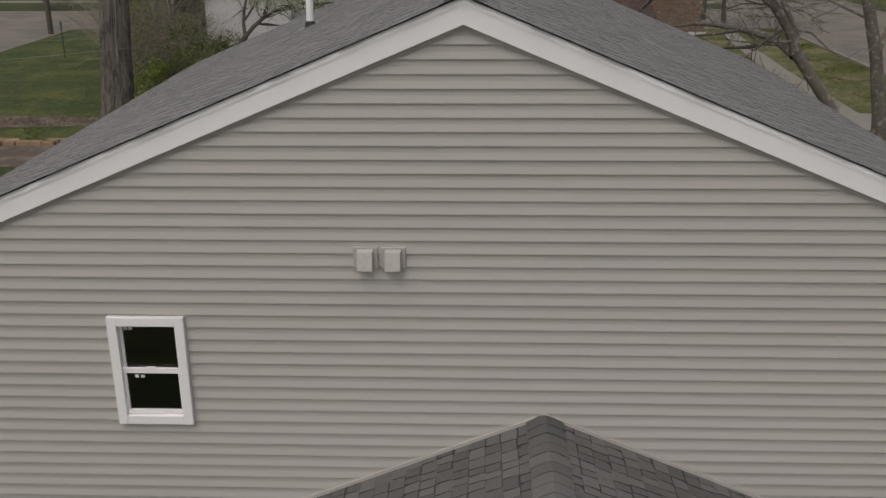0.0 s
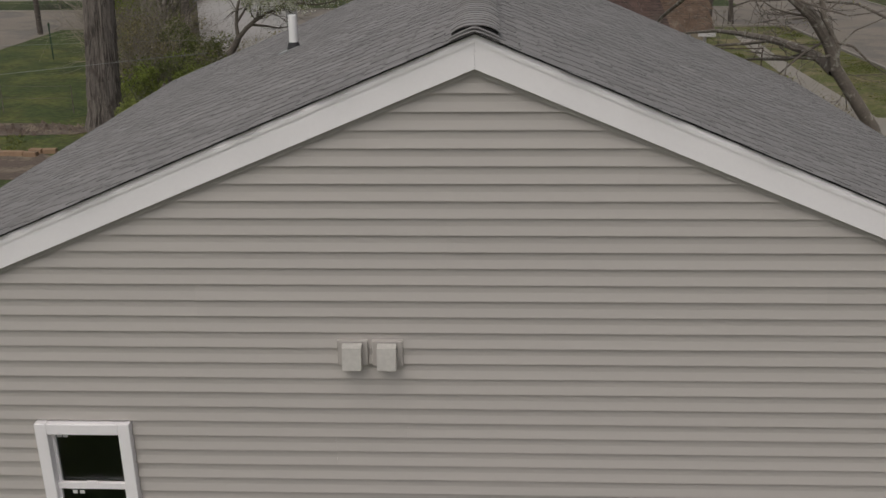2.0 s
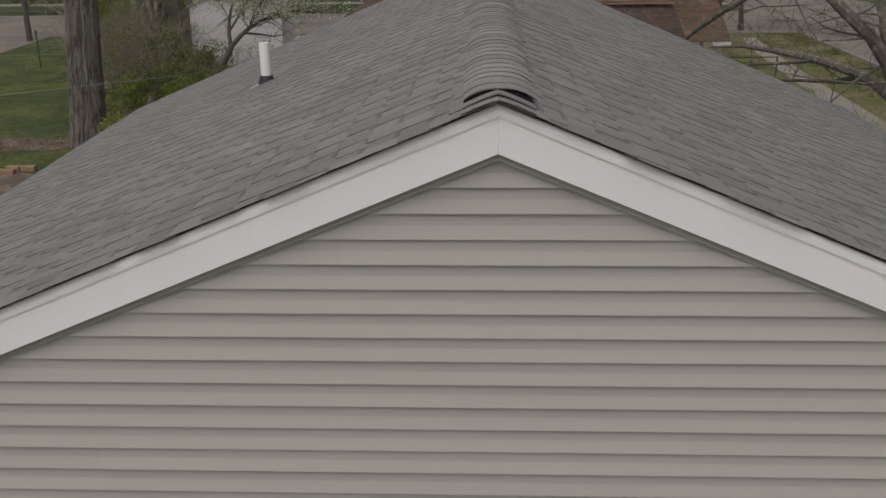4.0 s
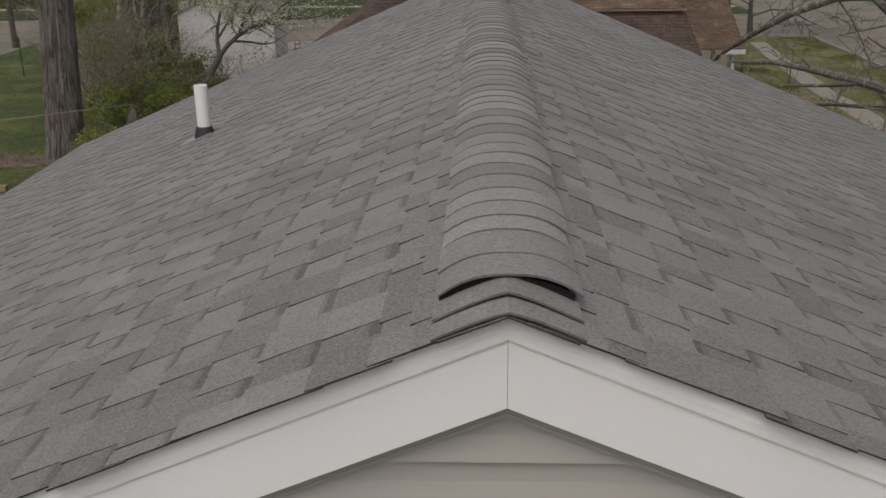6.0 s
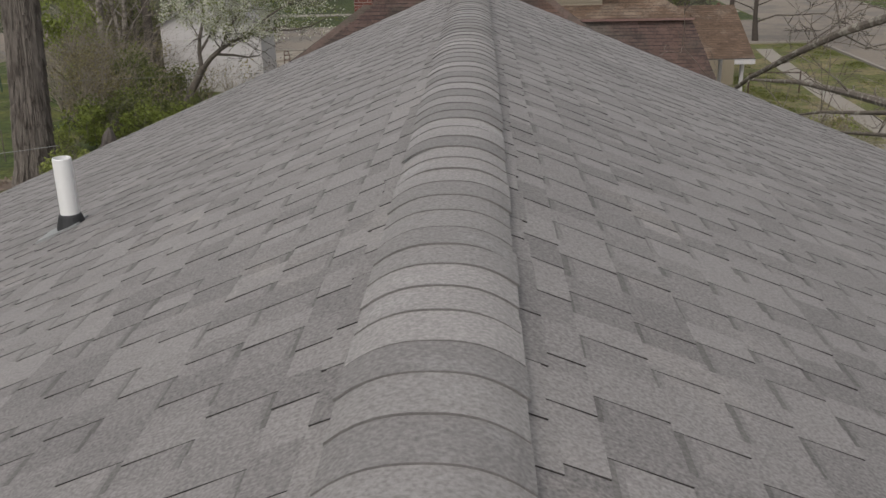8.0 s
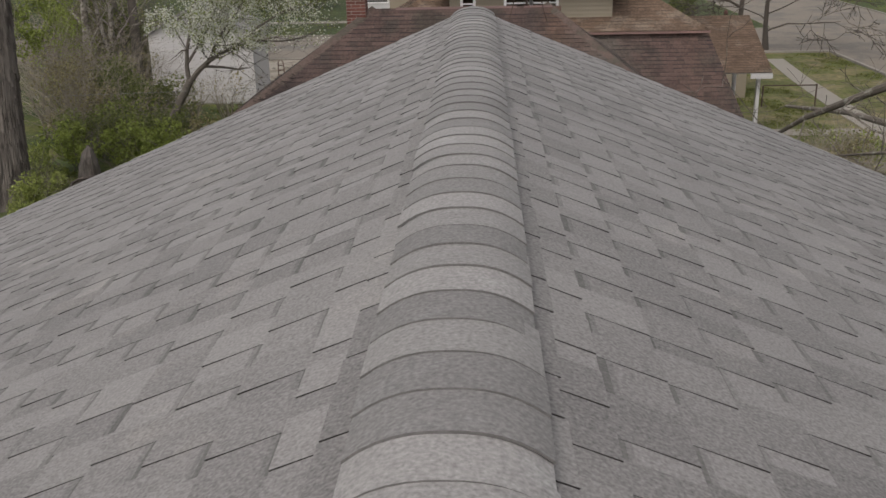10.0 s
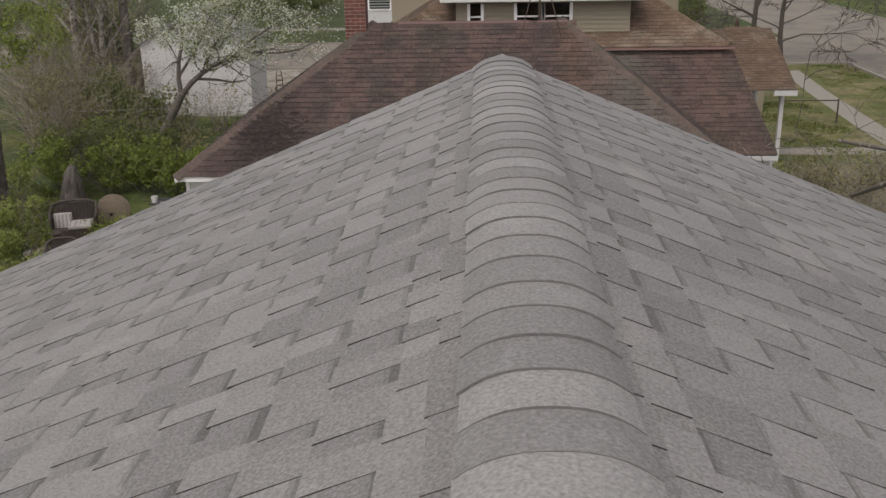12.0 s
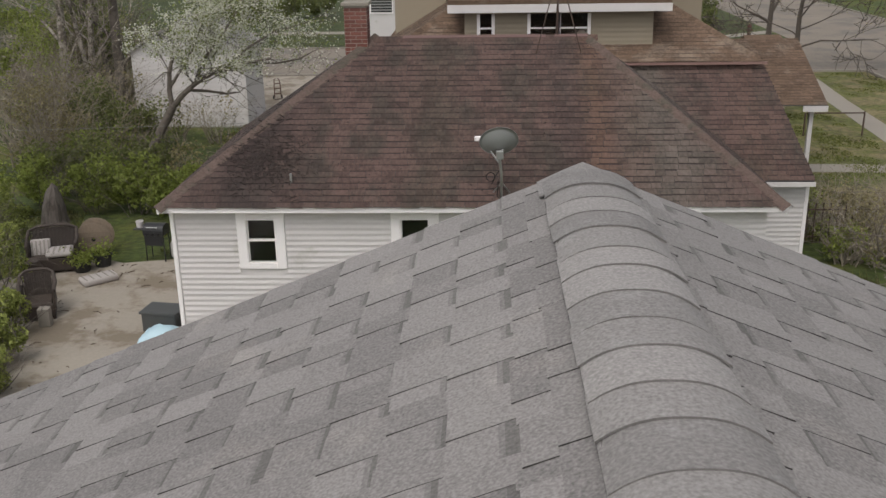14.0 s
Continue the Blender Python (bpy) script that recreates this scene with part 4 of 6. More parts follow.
# a strip of brown sheet metal folded over the ridge, in two lengths
for xa, xb in ((RX0 + 0.62, 0.86), (1.02, RX1 - 0.02)):
    strip = Shape()
    for s in (-1, 1):
        strip.add([(x, RY + s * dy, RZ + dz) for x in (xa, xb) for dy, dz in ((0.0, 0.046), (0.06, 0.046 - 0.06 * NSL), (0.06, 0.034 - 0.06 * NSL), (0.0, 0.034))], [(0, 1, 5, 4), (1, 2, 6, 5), (2, 3, 7, 6), (3, 0, 4, 7), (3, 2, 1, 0), (4, 5, 6, 7)])
    strip.part("ridge_flashing", RIDGE_METAL, neighbour, "faded red-brown metal ridge flashing")
# small pipe stub on the brown slope
stub = thing("roof_stub", "short pale vent stub on the brown roof", "vent pipe", (-3.60, 21.28, EZ + NSL * (21.28 - EY)))
Shape().lathe([(0.022, -0.05), (0.022, 0.15), (0.016, 0.155), (0.013, 0.1)], 12).part("pipe", SILVER, stub)

# ---- yards, paths and verges ----
sheet("patio", [(-5.56, 9.5), (-5.56, 25.9), (-7.3, 25.75), (-8.4, 25.5), (-9.2, 25.9), (-10.6, 25.9), (-10.7, 24.2), (-9.9, 23.3), (-9.3, 21.6), (-8.9, 20.3), (-8.75, 18), (-8.9, 14), (-8.6, 9.5)], 0.03, 0.1, PATIO, "stained old concrete patio with leaf litter", "patio")
sheet("pavement_side", [(12.5, 25.0), (13.45, 25.0), (13.7, 37), (14.1, 44), (14.6, 49.5), (13.8, 49.5), (13.25, 44), (12.8, 37)], 0.02, 0.1, CONCRETE, "pale concrete footpath beside the corner house", "pavement")
sheet("pavement_cross", [(8.6, 33.3), (12.6, 33.1), (12.6, 34.1), (8.6, 34.2)], 0.018, 0.1, CONCRETE, "pale concrete path from the porch", "pavement")
sheet("pavement_walk", [(13.5, 26.0), (17.4, 25.8), (17.4, 27.4), (13.5, 27.6)], 0.018, 0.1, CONCRETE, "pale concrete path across the verge", "pavement")
sheet("pavement_near", [(9.0, 29.2), (12.45, 28.5), (12.45, 29.5), (9.0, 30.0)], 0.018, 0.1, CONCRETE, "broken pale concrete path", "pavement")
sheet("pavement_far", [(-60, 68), (12, 68), (12, 69.3), (-60, 69.3)], 0.02, 0.1, CONCRETE, "pale concrete footpath beyond the street", "pavement")
sheet("pavement_corner", [(11, 62.2), (17.3, 66.4), (17.3, 67.6), (11, 63.4)], 0.02, 0.1, CONCRETE, "pale concrete footpath at the corner", "pavement")
sheet("driveway", [(-8.85, 40.2), (-4.5, 40.5), (-4.5, 51.4), (-12.5, 51.4), (-12.0, 43.2), (-8.85, 42.9)], 0.016, 0.1, PATIO, "stained concrete driveway beside the garage", "driveway")
sheet("soil_bed", [(-22, 25.3), (-17, 25.1), (-13.2, 25.4), (-12.6, 26.2), (-14.5, 26.9), (-18, 27.1), (-22, 26.8)], 0.016, 0.1, SOIL, "strip of dug brown soil in the lawn", "soil")
sheet("gravel_bed", [(-17.5, 20.2), (-11.8, 20.0), (-12.4, 22.3), (-13.3, 22.9), (-17.5, 23.0)], 0.014, 0.1, SOIL, "bare gravelly soil beside the raised bed", "soil")
for nm, x0_, x1_, y0_, y1_ in (("kerb_side", 17.42, 17.57, -30, 51.4), ("kerb_far", -24.4, 17.4, 51.42, 51.57), ("kerb_east", 26.45, 26.6, -30, 200), ("kerb_beyond", -200, 17.4, 60.95, 61.1)):
    tagged(Shape().soft_box(x0_, x1_, y0_, y1_, -0.05, 0.10, 0.02).part(nm, CONCRETE), "pale concrete street kerb", "kerb", kind="structure")

# clods on the dug strip
rc = random.Random(72)
clods = Shape()
for _ in range(420):
    cx, cy, r = rc.uniform(-21.5, -13.3), rc.gauss(26.1, 0.33), rc.uniform(0.03, 0.13)
    ring = [(cx + r * rc.uniform(0.6, 1.2) * math.cos(a), cy + r * rc.uniform(0.6, 1.2) * math.sin(a), 0.0) for a in (0, 1.05, 2.1, 3.15, 4.2, 5.25)]
    clods.add(ring + [(cx + rc.uniform(-0.3, 0.3) * r, cy, 0.016 + r * rc.uniform(0.5, 1.1))], [(k, (k + 1) % 6, 6) for k in range(6)])
tagged(clods.part("soil_clods", SOIL), "crumbled brown clods on the dug soil", "soil", kind="stuff")

# loose orange blocks round the raised bed
blk = Shape().soft_box(-0.2, 0.2, -0.1, 0.1, 0, 0.15, 0.015).mesh("garden_block", ORANGE_BRICK)
rb = random.Random(71)
for k in range(13):
    bx, by = -15.6 + 0.43 * (k % 7), 22.95 - 0.30 * (k // 7) - 0.1 * rb.random()
    if k in (3, 4):
        continue
    ob = new("garden_block", blk)
    ob.matrix_basis = pose(bx, by, 0.0, 0, 0, rb.uniform(-9, 9))
    tagged(ob, "weathered orange landscape block lying in the garden", "block", "blocks round the bed")

# ---- garage behind the blossom tree ----
garage = thing("garage", "small white lap-sided garage with a gable front", "garage")
GX0, GX1, GY, GE, GA = -13.0, -8.9, 40.0, 2.75, 3.85
gm = (GX0 + GX1) / 2
GR = (GX1 - gm) / (GA - GE)
g_wall = Shape().prism([(GX0, 0), (GX1, 0), (GX1, GE), (gm, GA), (GX0, GE)], GY, GY + 0.12).box(GX0, GX0 + 0.1, GY + 0.12, GY + 2.6, 0, GE).box(GX1 - 0.1, GX1, GY + 0.12, GY + 2.6, 0, GE)
g_wall.prism([(GX0, 0), (GX1, 0), (GX1, GE), (gm, GA), (GX0, GE)], GY + 2.6, GY + 2.72)
g_wall = g_wall.part("wall", OLD_WHITE, garage)
g_roof = Shape()
for s in (-1, 1):
    e = (gm + s * 2.17, GA - 2.17 / GR + 0.02)
    g_roof.prism([(gm, GA + 0.02), e, (e[0], e[1] + 0.08), (gm, GA + 0.1)][::-s], GY - 0.15, GY + 2.85)
g_roof.part("roof", SHINGLE, garage, "plain grey shingle roof")
Shape().box(GX0 + 0.02, GX1 - 0.02, GY - 0.03, GY, 0.06, 0.62).part("skirt_panel", OLD_WHITE, garage, "smooth white panel along the base")
lap_boards(g_wall, GY - 0.001, -1, lambda z: (max(GX0, GX0 + (z - GE) * GR), min(GX1, GX1 - (z - GE) * GR)), 0.62, 3.75, 0.1016, OLD_WHITE, 64, length=9, pair=1)

# a white house across the street
far = thing("far_house", "white-sided house across the street", "house", (-4.9, 66.5, 0))
Shape().box(-2.6, 0.2, 0, 7, 0, 3.0).part("wall", OLD_WHITE, far)
Shape().prism([(-3.0, 3.0), (0.6, 3.0), (-1.2, 4.6)], -0.4, 7.4).part("roof", SHINGLE, far)
fw = Shape().box(-2.5, -1.05, -0.06, -0.005, 1.40, 2.9).part("window", WHITE, far, "wide window with half-drawn blinds")
Shape().box(-2.42, -1.13, -0.075, -0.062, 1.5, 2.82).part("pane", GRILL, fw, "dark glass")
for k in range(7):
    Shape().box(-2.40, -1.15, -0.092, -0.078, 1.60 + 0.17 * k, 1.67 + 0.17 * k).part("slat", SILVER, fw)

# ---- posts, wires, fences ----
pole = thing("utility_pole", "dark weathered wooden utility pole", "pole", (-24.9, 49.6, 0))
Shape().tube([(0, 0, -0.2), (0.02, 0, 4.5), (0.05, 0, 9.5)], [0.16, 0.14, 0.11], 12).part("shaft", POLE_WOOD, pole)
Shape().box(-0.9, 0.9, -0.16, -0.08, 8.6, 8.72).part("crossarm", POLE_WOOD, pole)
post = thing("fence_post", "green steel fence post in the lawn", "post", (-20.4, 40.7, 0))
Shape().box(-0.03, 0.03, -0.02, 0.02, -0.1, 1.75).part("stake", GREEN_POST, post)
Shape().box(-0.045, 0.045, -0.03, 0.03, 1.60, 1.68).part("clip", GREEN_POST, post)


def cable(name, a, b, sag, r, lab):
    a, b = Vector(a), Vector(b)
    pts = [a.lerp(b, k / 24) - Vector((0, 0, sag * 4 * (k / 24) * (1 - k / 24))) for k in range(25)]
    return tagged(Shape().tube(pts, r, 6).part(name, CABLE), lab, "cable")


cable("service_cable", (-36, -4.2, 3.73), (-4.05, 9.3, 5.10), 0.02, 0.0038, "pale overhead service cable running to the eave")
cable("service_cable", (-36, 25.8, 2.38), (-5.60, 26.6, 2.96), 0.02, 0.0042, "pale overhead cable crossing the back gardens")
wire = thing("wire_fence", "low sagging wire fence on thin rusty posts", "fence", (0, 0, 0))
for k in range(5):
    fx = -25 + 2.6 * k
    Shape().tube([(fx, 28.9 - 0.05 * k, -0.1), (fx + 0.02, 28.9 - 0.05 * k, 1.0)], 0.018, 6).part("post", TWIG, wire)
for hz in (0.55, 0.98):
    Shape().tube([(-25 + 1.3 * k, 28.9 - 0.025 * k, hz - (0.03 if k % 2 else 0)) for k in range(9)], 0.006, 5).part("strand", TWIG, wire)
iron = thing("iron_fence", "low rusty iron picket fence among the bushes", "fence", (6.9, 26.9, 0))
for k in range(16):
    Shape().box(0.17 * k, 0.17 * k + 0.022, -0.011, 0.011, 0, 0.98).part("picket", RUST, iron)
for hz in (0.15, 0.80):
    Shape().box(-0.05, 2.7, -0.016, 0.016, hz, hz + 0.035).part("rail", RUST, iron)
rail = thing("pipe_rail", "thin metal pipe rail beside the footpath", "railing", (12.4, 38.0, 0))
Shape().tube([(-1.95, 0, 0.79), (0, 0, 0.79)], 0.022, 8).part("rail", RUST, rail)
for q in (-1.95, 0.0):
    Shape().tube([(q, 0, 0), (q, 0, 0.84 if q == 0 else 0.79)], 0.03, 8).part("post", RUST, rail)

# hand truck left on the drive
truck = thing("hand_truck", "rusty red hand truck standing on the driveway", "hand truck", (-8.97, 45.5, 0.016), 25)
truck.scale = (0.66, 0.66, 0.7)
for sx in (-0.2, 0.2):
    Shape().tube([(sx, 0, 0.12), (sx, 0.03, 0.75), (sx * 0.8, 0.10, 1.15), (sx * 0.3, 0.14, 1.22)], 0.03, 8).part("rail", HYDRANT_RED, truck)
    Shape().tube([(sx * 1.2, 0.08, 0.12), (sx * 1.45, 0.08, 0.12)], 0.12, 14).part("wheel", RUBBER, truck)
for hz in (0.3, 0.6, 0.9):
    Shape().box(-0.2, 0.2, 0.0, 0.03, hz, hz + 0.05).part("crossbar", HYDRANT_RED, truck)
Shape().soft_box(-0.25, 0.25, -0.24, 0.0, 0.0, 0.025, 0.008).part("toe_plate", RUST, truck)

# fire hydrant on the verge
hyd = thing("fire_hydrant", "faded red fire hydrant on the far verge", "hydrant", (15.4, 64.6, 0))
Shape().lathe([(0.17, 0), (0.17, 0.05), (0.12, 0.06), (0.12, 0.52), (0.14, 0.54), (0.14, 0.58)], 14).part("barrel", RUST, hyd)
Shape().lathe([(0.14, 0.58), (0.13, 0.68), (0.08, 0.77), (0.03, 0.80), (0.03, 0.85)], 14).part("bonnet", HYDRANT_RED, hyd)
for s in (-1, 1):
    Shape().tube([(0, 0, 0.42), (s * 0.19, 0, 0.42)], 0.055, 10).part("nozzle", HYDRANT_RED, hyd)


# ---- the patio's furniture ----
def wicker_seat(name, label, at, turn, width):
    """A wicker armchair or loveseat; it faces -y."""
    t = thing(name, label, "outdoor seat", at, turn)
    w = width / 2
    Shape().soft_box(-w + 0.07, w - 0.07, -0.32, 0.28, 0.25, 0.36, 0.03).part("seat", WICKER, t)
    Shape().soft_box(-w + 0.06, w - 0.06, -0.35, -0.30, 0.05, 0.34, 0.02).part("apron", WICKER, t)
    back = Shape()
    n = 12
    for k in range(n + 1):
        q = -1 + 2 * k / n
        back.tube([(q * (w - 0.08), 0.28, 0.34), (q * (w - 0.05), 0.36, 0.62), (q * (w - 0.03), 0.41, 0.84 - 0.04 * abs(q) ** 3)], 0.011, 5)
    for z in (0.44, 0.54, 0.64, 0.74):
        back.tube([(-w + 0.06, 0.30 + (z - 0.34) * 0.22, z), (w - 0.06, 0.30 + (z - 0.34) * 0.22, z)], 0.009, 5)
    back.add([(q * (w - 0.07), 0.30 + dy + 0.20 * k, 0.33 + 0.47 * k) for dy in (0.0, 0.012) for q, k in ((-1, 0), (1, 0), (1, 1), (-1, 1))], BOX_FACES)
    back.part("backrest", WICKER, t)
    for s in (-1, 1):
        Shape().soft_box(min(s * (w - 0.03), s * (w - 0.08)), max(s * (w - 0.03), s * (w - 0.08)), -0.31, 0.29, 0.05, 0.24, 0.012).part("side_skirt", WICKER, t)
    Shape().tube([(-w + 0.02, -0.26, 0.60), (-w - 0.01, 0.1, 0.66), (-w + 0.02, 0.36, 0.80), (-w * 0.6, 0.42, 0.87), (0, 0.43, 0.885), (w * 0.6, 0.42, 0.87), (w - 0.02, 0.36, 0.80), (w + 0.01, 0.1, 0.66), (w - 0.02, -0.26, 0.60)], 0.036, 8).part("rim", WICKER, t)
    for s in (-1, 1):
        xa, xb = (w - 0.05, w - 0.01) if s > 0 else (-w + 0.01, -w + 0.05)
        Shape().soft_box(xa, xb, -0.30, 0.30, 0.20, 0.62, 0.018).part("arm", WICKER, t)
        for yy in (-0.30, 0.27):
            Shape().tube([(s * (w - 0.06), yy, 0), (s * (w - 0.06), yy, 0.3)], [0.026, 0.032], 8).part("leg", WICKER, t)
    return t


def cushion(name, label, at, turn, size, tilt=0.0, stripes=5):
    t = thing(name, label, "cushion", at, turn)
    sx, sy, sz = size
    me = Shape().soft_box(-sx / 2, sx / 2, -sy / 2, sy / 2, 0, sz, 0.05).mesh("pad", CUSHION, smooth=True)
    pad = under("pad", me, t, pose(0, 0, 0, tilt))
    for k in range(stripes):
        q = -sx / 2 + sx * (k + 0.5) / stripes
        Shape().box(q - 0.016, q + 0.016, -sy / 2 + 0.04, sy / 2 - 0.04, sz - 0.004, sz + 0.003).part("stripe", STRIPE, pad)
    return t


PZ_ = 0.03
wicker_seat("wicker_loveseat", "dark brown wicker loveseat with striped cushions", (-9.80, 25.15, PZ_), 17, 1.04)
cushion("seat_cushion", "grey-and-cream striped cushion lying on the loveseat", (-9.62, 25.09, PZ_ + 0.36), 17, (0.56, 0.52, 0.12))
cushion("back_cushion", "striped cushion leaning against the loveseat back", (-10.06, 25.16, PZ_ + 0.40), 17, (0.42, 0.54, 0.12), 70, 5)
chair = wicker_seat("wicker_chair", "dark brown wicker armchair with a rounded woven back", (-8.98, 22.55, PZ_), 22, 0.60)
chair.scale = (1.08, 0.95, 0.92)
cushion("fallen_cushion", "striped seat cushion lying on the patio", (-8.52, 24.35, PZ_), 42, (0.74, 0.42, 0.14))
block = thing("stone_block", "small pale stone block standing on the patio", "block", (-8.66, 22.05, PZ_), 8)
Shape().soft_box(-0.11, 0.11, -0.1, 0.1, 0, 0.36, 0.02).part("body", CONCRETE, block)
urn = thing("garden_urn", "dark squat garden urn beside the loveseat", "urn", (-9.98, 24.42, PZ_))
Shape().lathe([(0.13, 0), (0.16, 0.03), (0.10, 0.08), (0.20, 0.18), (0.24, 0.30), (0.17, 0.40), (0.19, 0.44), (0.15, 0.44), (0.12, 0.36)], 18).part("bowl", WICKER, urn, smooth=True)
spool = thing("cable_reel", "weathered wooden cable reel standing on edge", "cable reel", (-9.25, 26.1, 0), 12)
for k, yy in enumerate((-0.10, 0.30)):
    for b in range(7):
        z0_ = -0.40 + 0.114 * b
        z1_ = z0_ + 0.110
        pts = [(math.sqrt(max(0.0, 0.1605 - z * z)), z) for z in (z0_, (z0_ + z1_) / 2, z1_)]
        outline = [(-x, z) for x, z in pts] + [(x, z) for x, z in reversed(pts)]
        Shape().prism(outline, yy, yy + 0.035).part("plank", OLD_WOOD, spool, m=pose(0, 0, 0.41, 0, 25 * k, 0))
Shape().tube([(0, -0.06, 0.41), (0, 0.30, 0.41)], 0.17, 16).part("drum", OLD_WOOD, spool)
# black disc on the planks, painting in the dark of the axle opening
Shape().tube([(0, -0.106, 0.41), (0, -0.095, 0.41)], 0.045, 10).part("hole", BLACK, spool)


def planter(at, r, h, seed, leaves):
    t = thing("planter", "round black plastic planter with young green growth", "planter", at)
    Shape().lathe([(r * 0.78, 0), (r, h), (r * 1.05, h), (r * 1.05, h - 0.03), (r * 0.93, h - 0.03), (r * 0.9, h - 0.06), (0.01, h - 0.06)], 20).part("pot", POT, t)
    rng = random.Random(seed)
    pts = [(rng.gauss(0, r * 0.75), rng.gauss(0, r * 0.75), h - 0.05 + abs(rng.gauss(0, 0.15))) for _ in range(leaves)]
    leaf_cloud("plant", pts, 0.07, LEAF, t, seed)


planter((-9.12, 25.0, PZ_), 0.20, 0.24, 81, 520)
planter((-8.80, 25.35, PZ_), 0.21, 0.28, 82, 300)
grill = thing("barbecue_grill", "black barbecue grill on thin legs", "grill", (-7.66, 25.75, PZ_), -6)
grill.scale = (0.92, 0.92, 0.96)
Shape().soft_box(-0.27, 0.27, -0.20, 0.20, 0.64, 0.78, 0.03).part("firebox", GRILL, grill)
lid = Shape()
lid.prism([(0, 0)] + [(0.21 * math.cos(a * math.pi / 8) + 0.0, 0.115 * math.sin(a * math.pi / 8)) for a in range(9)], -0.26, 0.26)
lid.part("lid", GRILL, grill, m=pose(0, 0, 0.78, 0, 0, 90))
Shape().tube([(-0.14, -0.23, 0.85), (0.14, -0.23, 0.85)], 0.012, 8).part("handle", SILVER, grill)
Shape().soft_box(-0.52, -0.28, -0.16, 0.16, 0.75, 0.78, 0.01).part("side_shelf", GRILL, grill)
Shape().soft_box(-0.23, 0.23, -0.205, -0.195, 0.40, 0.64, 0.004).part("front_panel", GRILL, grill)
Shape().soft_box(-0.24, 0.24, -0.215, -0.20, 0.645, 0.715, 0.005).part("control_panel", GRILL, grill)
for kx in (-0.15, 0.0, 0.15):
    Shape().tube([(kx, -0.214, 0.68), (kx, -0.245, 0.68)], 0.022, 10).part("knob", BLACK, grill)
for sx in (-0.235, 0.235):
    for sy in (-0.16, 0.16):
        Shape().tube([(sx, sy, 0), (sx, sy, 0.64)], 0.015, 6).part("leg", GRILL, grill)
pail = thing("bucket", "small white bucket on the grill shelf", "bucket", (-8.03, 25.79, PZ_ + 0.75))
Shape().lathe([(0.07, 0), (0.09, 0.15), (0.085, 0.15), (0.07, 0.03)], 14).part("body", OLD_WHITE, pail)
gas = thing("gas_bottle", "pale gas bottle behind the grill", "gas bottle", (-7.30, 25.95, PZ_))
Shape().lathe([(0.12, 0), (0.15, 0.04), (0.15, 0.30), (0.10, 0.38), (0.04, 0.40), (0.08, 0.41), (0.08, 0.48), (0.06, 0.48)], 16).part("body", OLD_WHITE, gas, smooth=True)
bin_ = thing("storage_bin", "dark grey plastic bin against the house corner", "bin", (-6.34, 21.95, PZ_), -9)
Shape().soft_box(-0.32, 0.36, -0.24, 0.24, 0, 0.36, 0.03).part("body", PLASTIC, bin_)
Shape().soft_box(-0.35, 0.39, -0.27, 0.27, 0.36, 0.41, 0.02).part("lid", PLASTIC, bin_)
rt = random.Random(83)
tarp = thing("blue_tarp", "crumpled pale blue tarpaulin on the ground", "tarpaulin", (-6.14, 21.30, PZ_))
vs, fs = [], []
for i in range(15):
    for j in range(15):
        q = max(abs(i - 7), abs(j - 7)) / 7
        vs.append((0.068 * (i - 7) + rt.gauss(0, 0.006), 0.05 * (j - 7) + rt.gauss(0, 0.006), 0.0 if q > 0.98 else 0.33 * (1 - q ** 2.2) + rt.gauss(0, 0.02)))
for i in range(14):
    for j in range(14):
        k = i * 15 + j
        fs.append((k, k + 15, k + 16, k + 1))
under("sheet", mesh_of("sheet", vs, fs, TARP, smooth=True), tarp)
hose = thing("meter_pipe", "rusty meter pipe on the house corner", "pipe", (-5.84, 22.6, PZ_))
Shape().tube([(0, 0, 0), (0, 0, 0.5), (0.06, 0, 0.6), (0.13, 0, 0.6)], 0.03, 8).part("pipe", RUST, hose)
Shape().soft_box(-0.09, 0.07, -0.12, 0.04, 0.55, 0.80, 0.03).part("meter", SILVER, hose)
litter = Shape()
rl = random.Random(84)
for _ in range(60):
    x, y, a, ln = rl.uniform(-9.2, -6.0), rl.uniform(17.5, 25.4), rl.uniform(0, 6.28), rl.choice((0.04, 0.05, 0.07, 0.09, 0.22))
    litter.tube([(x, y, PZ_ + 0.012), (x + ln * 0.5 * math.cos(a), y + ln * 0.5 * math.sin(a), PZ_ + 0.022), (x + ln * math.cos(a + 0.3), y + ln * math.sin(a + 0.3), PZ_ + 0.012)], [0.007, 0.009, 0.004], 5)
tagged(litter.part("leaf_litter", make_material("litter_brown", (0.10, 0.07, 0.05), 0.95, 0.3)), "scattered twigs and dead leaves on the patio", "litter", kind="stuff")

# ---- trees and shrubs ----
def bark_trunk(points, radii, seed, sides=22, ridge=0.09):
    """A thick trunk with furrowed, uneven sides."""
    rng = random.Random(seed)
    sh = Shape()
    fine, fr = [], []
    pts = [Vector(p) for p in points]
    for k in range(len(pts) - 1):
        for q in range(6):
            fine.append(pts[k].lerp(pts[k + 1], q / 6))
            fr.append(radii[k] + (radii[k + 1] - radii[k]) * q / 6)
    fine.append(pts[-1])
    fr.append(radii[-1])
    sh.tube(fine, fr, sides, caps=True)
    phase = [rng.uniform(-1, 1) for _ in range(sides)]
    out = []
    for n, v in enumerate(sh.v):
        k, s = divmod(n, sides)
        c = fine[k]
        f = 1 + ridge * (phase[s] * 0.8 + 0.6 * noise.noise((s * 1.7, k * 0.35, seed)))
        out.append(tuple(c + (Vector(v) - c) * f))
    sh.v = out
    return sh


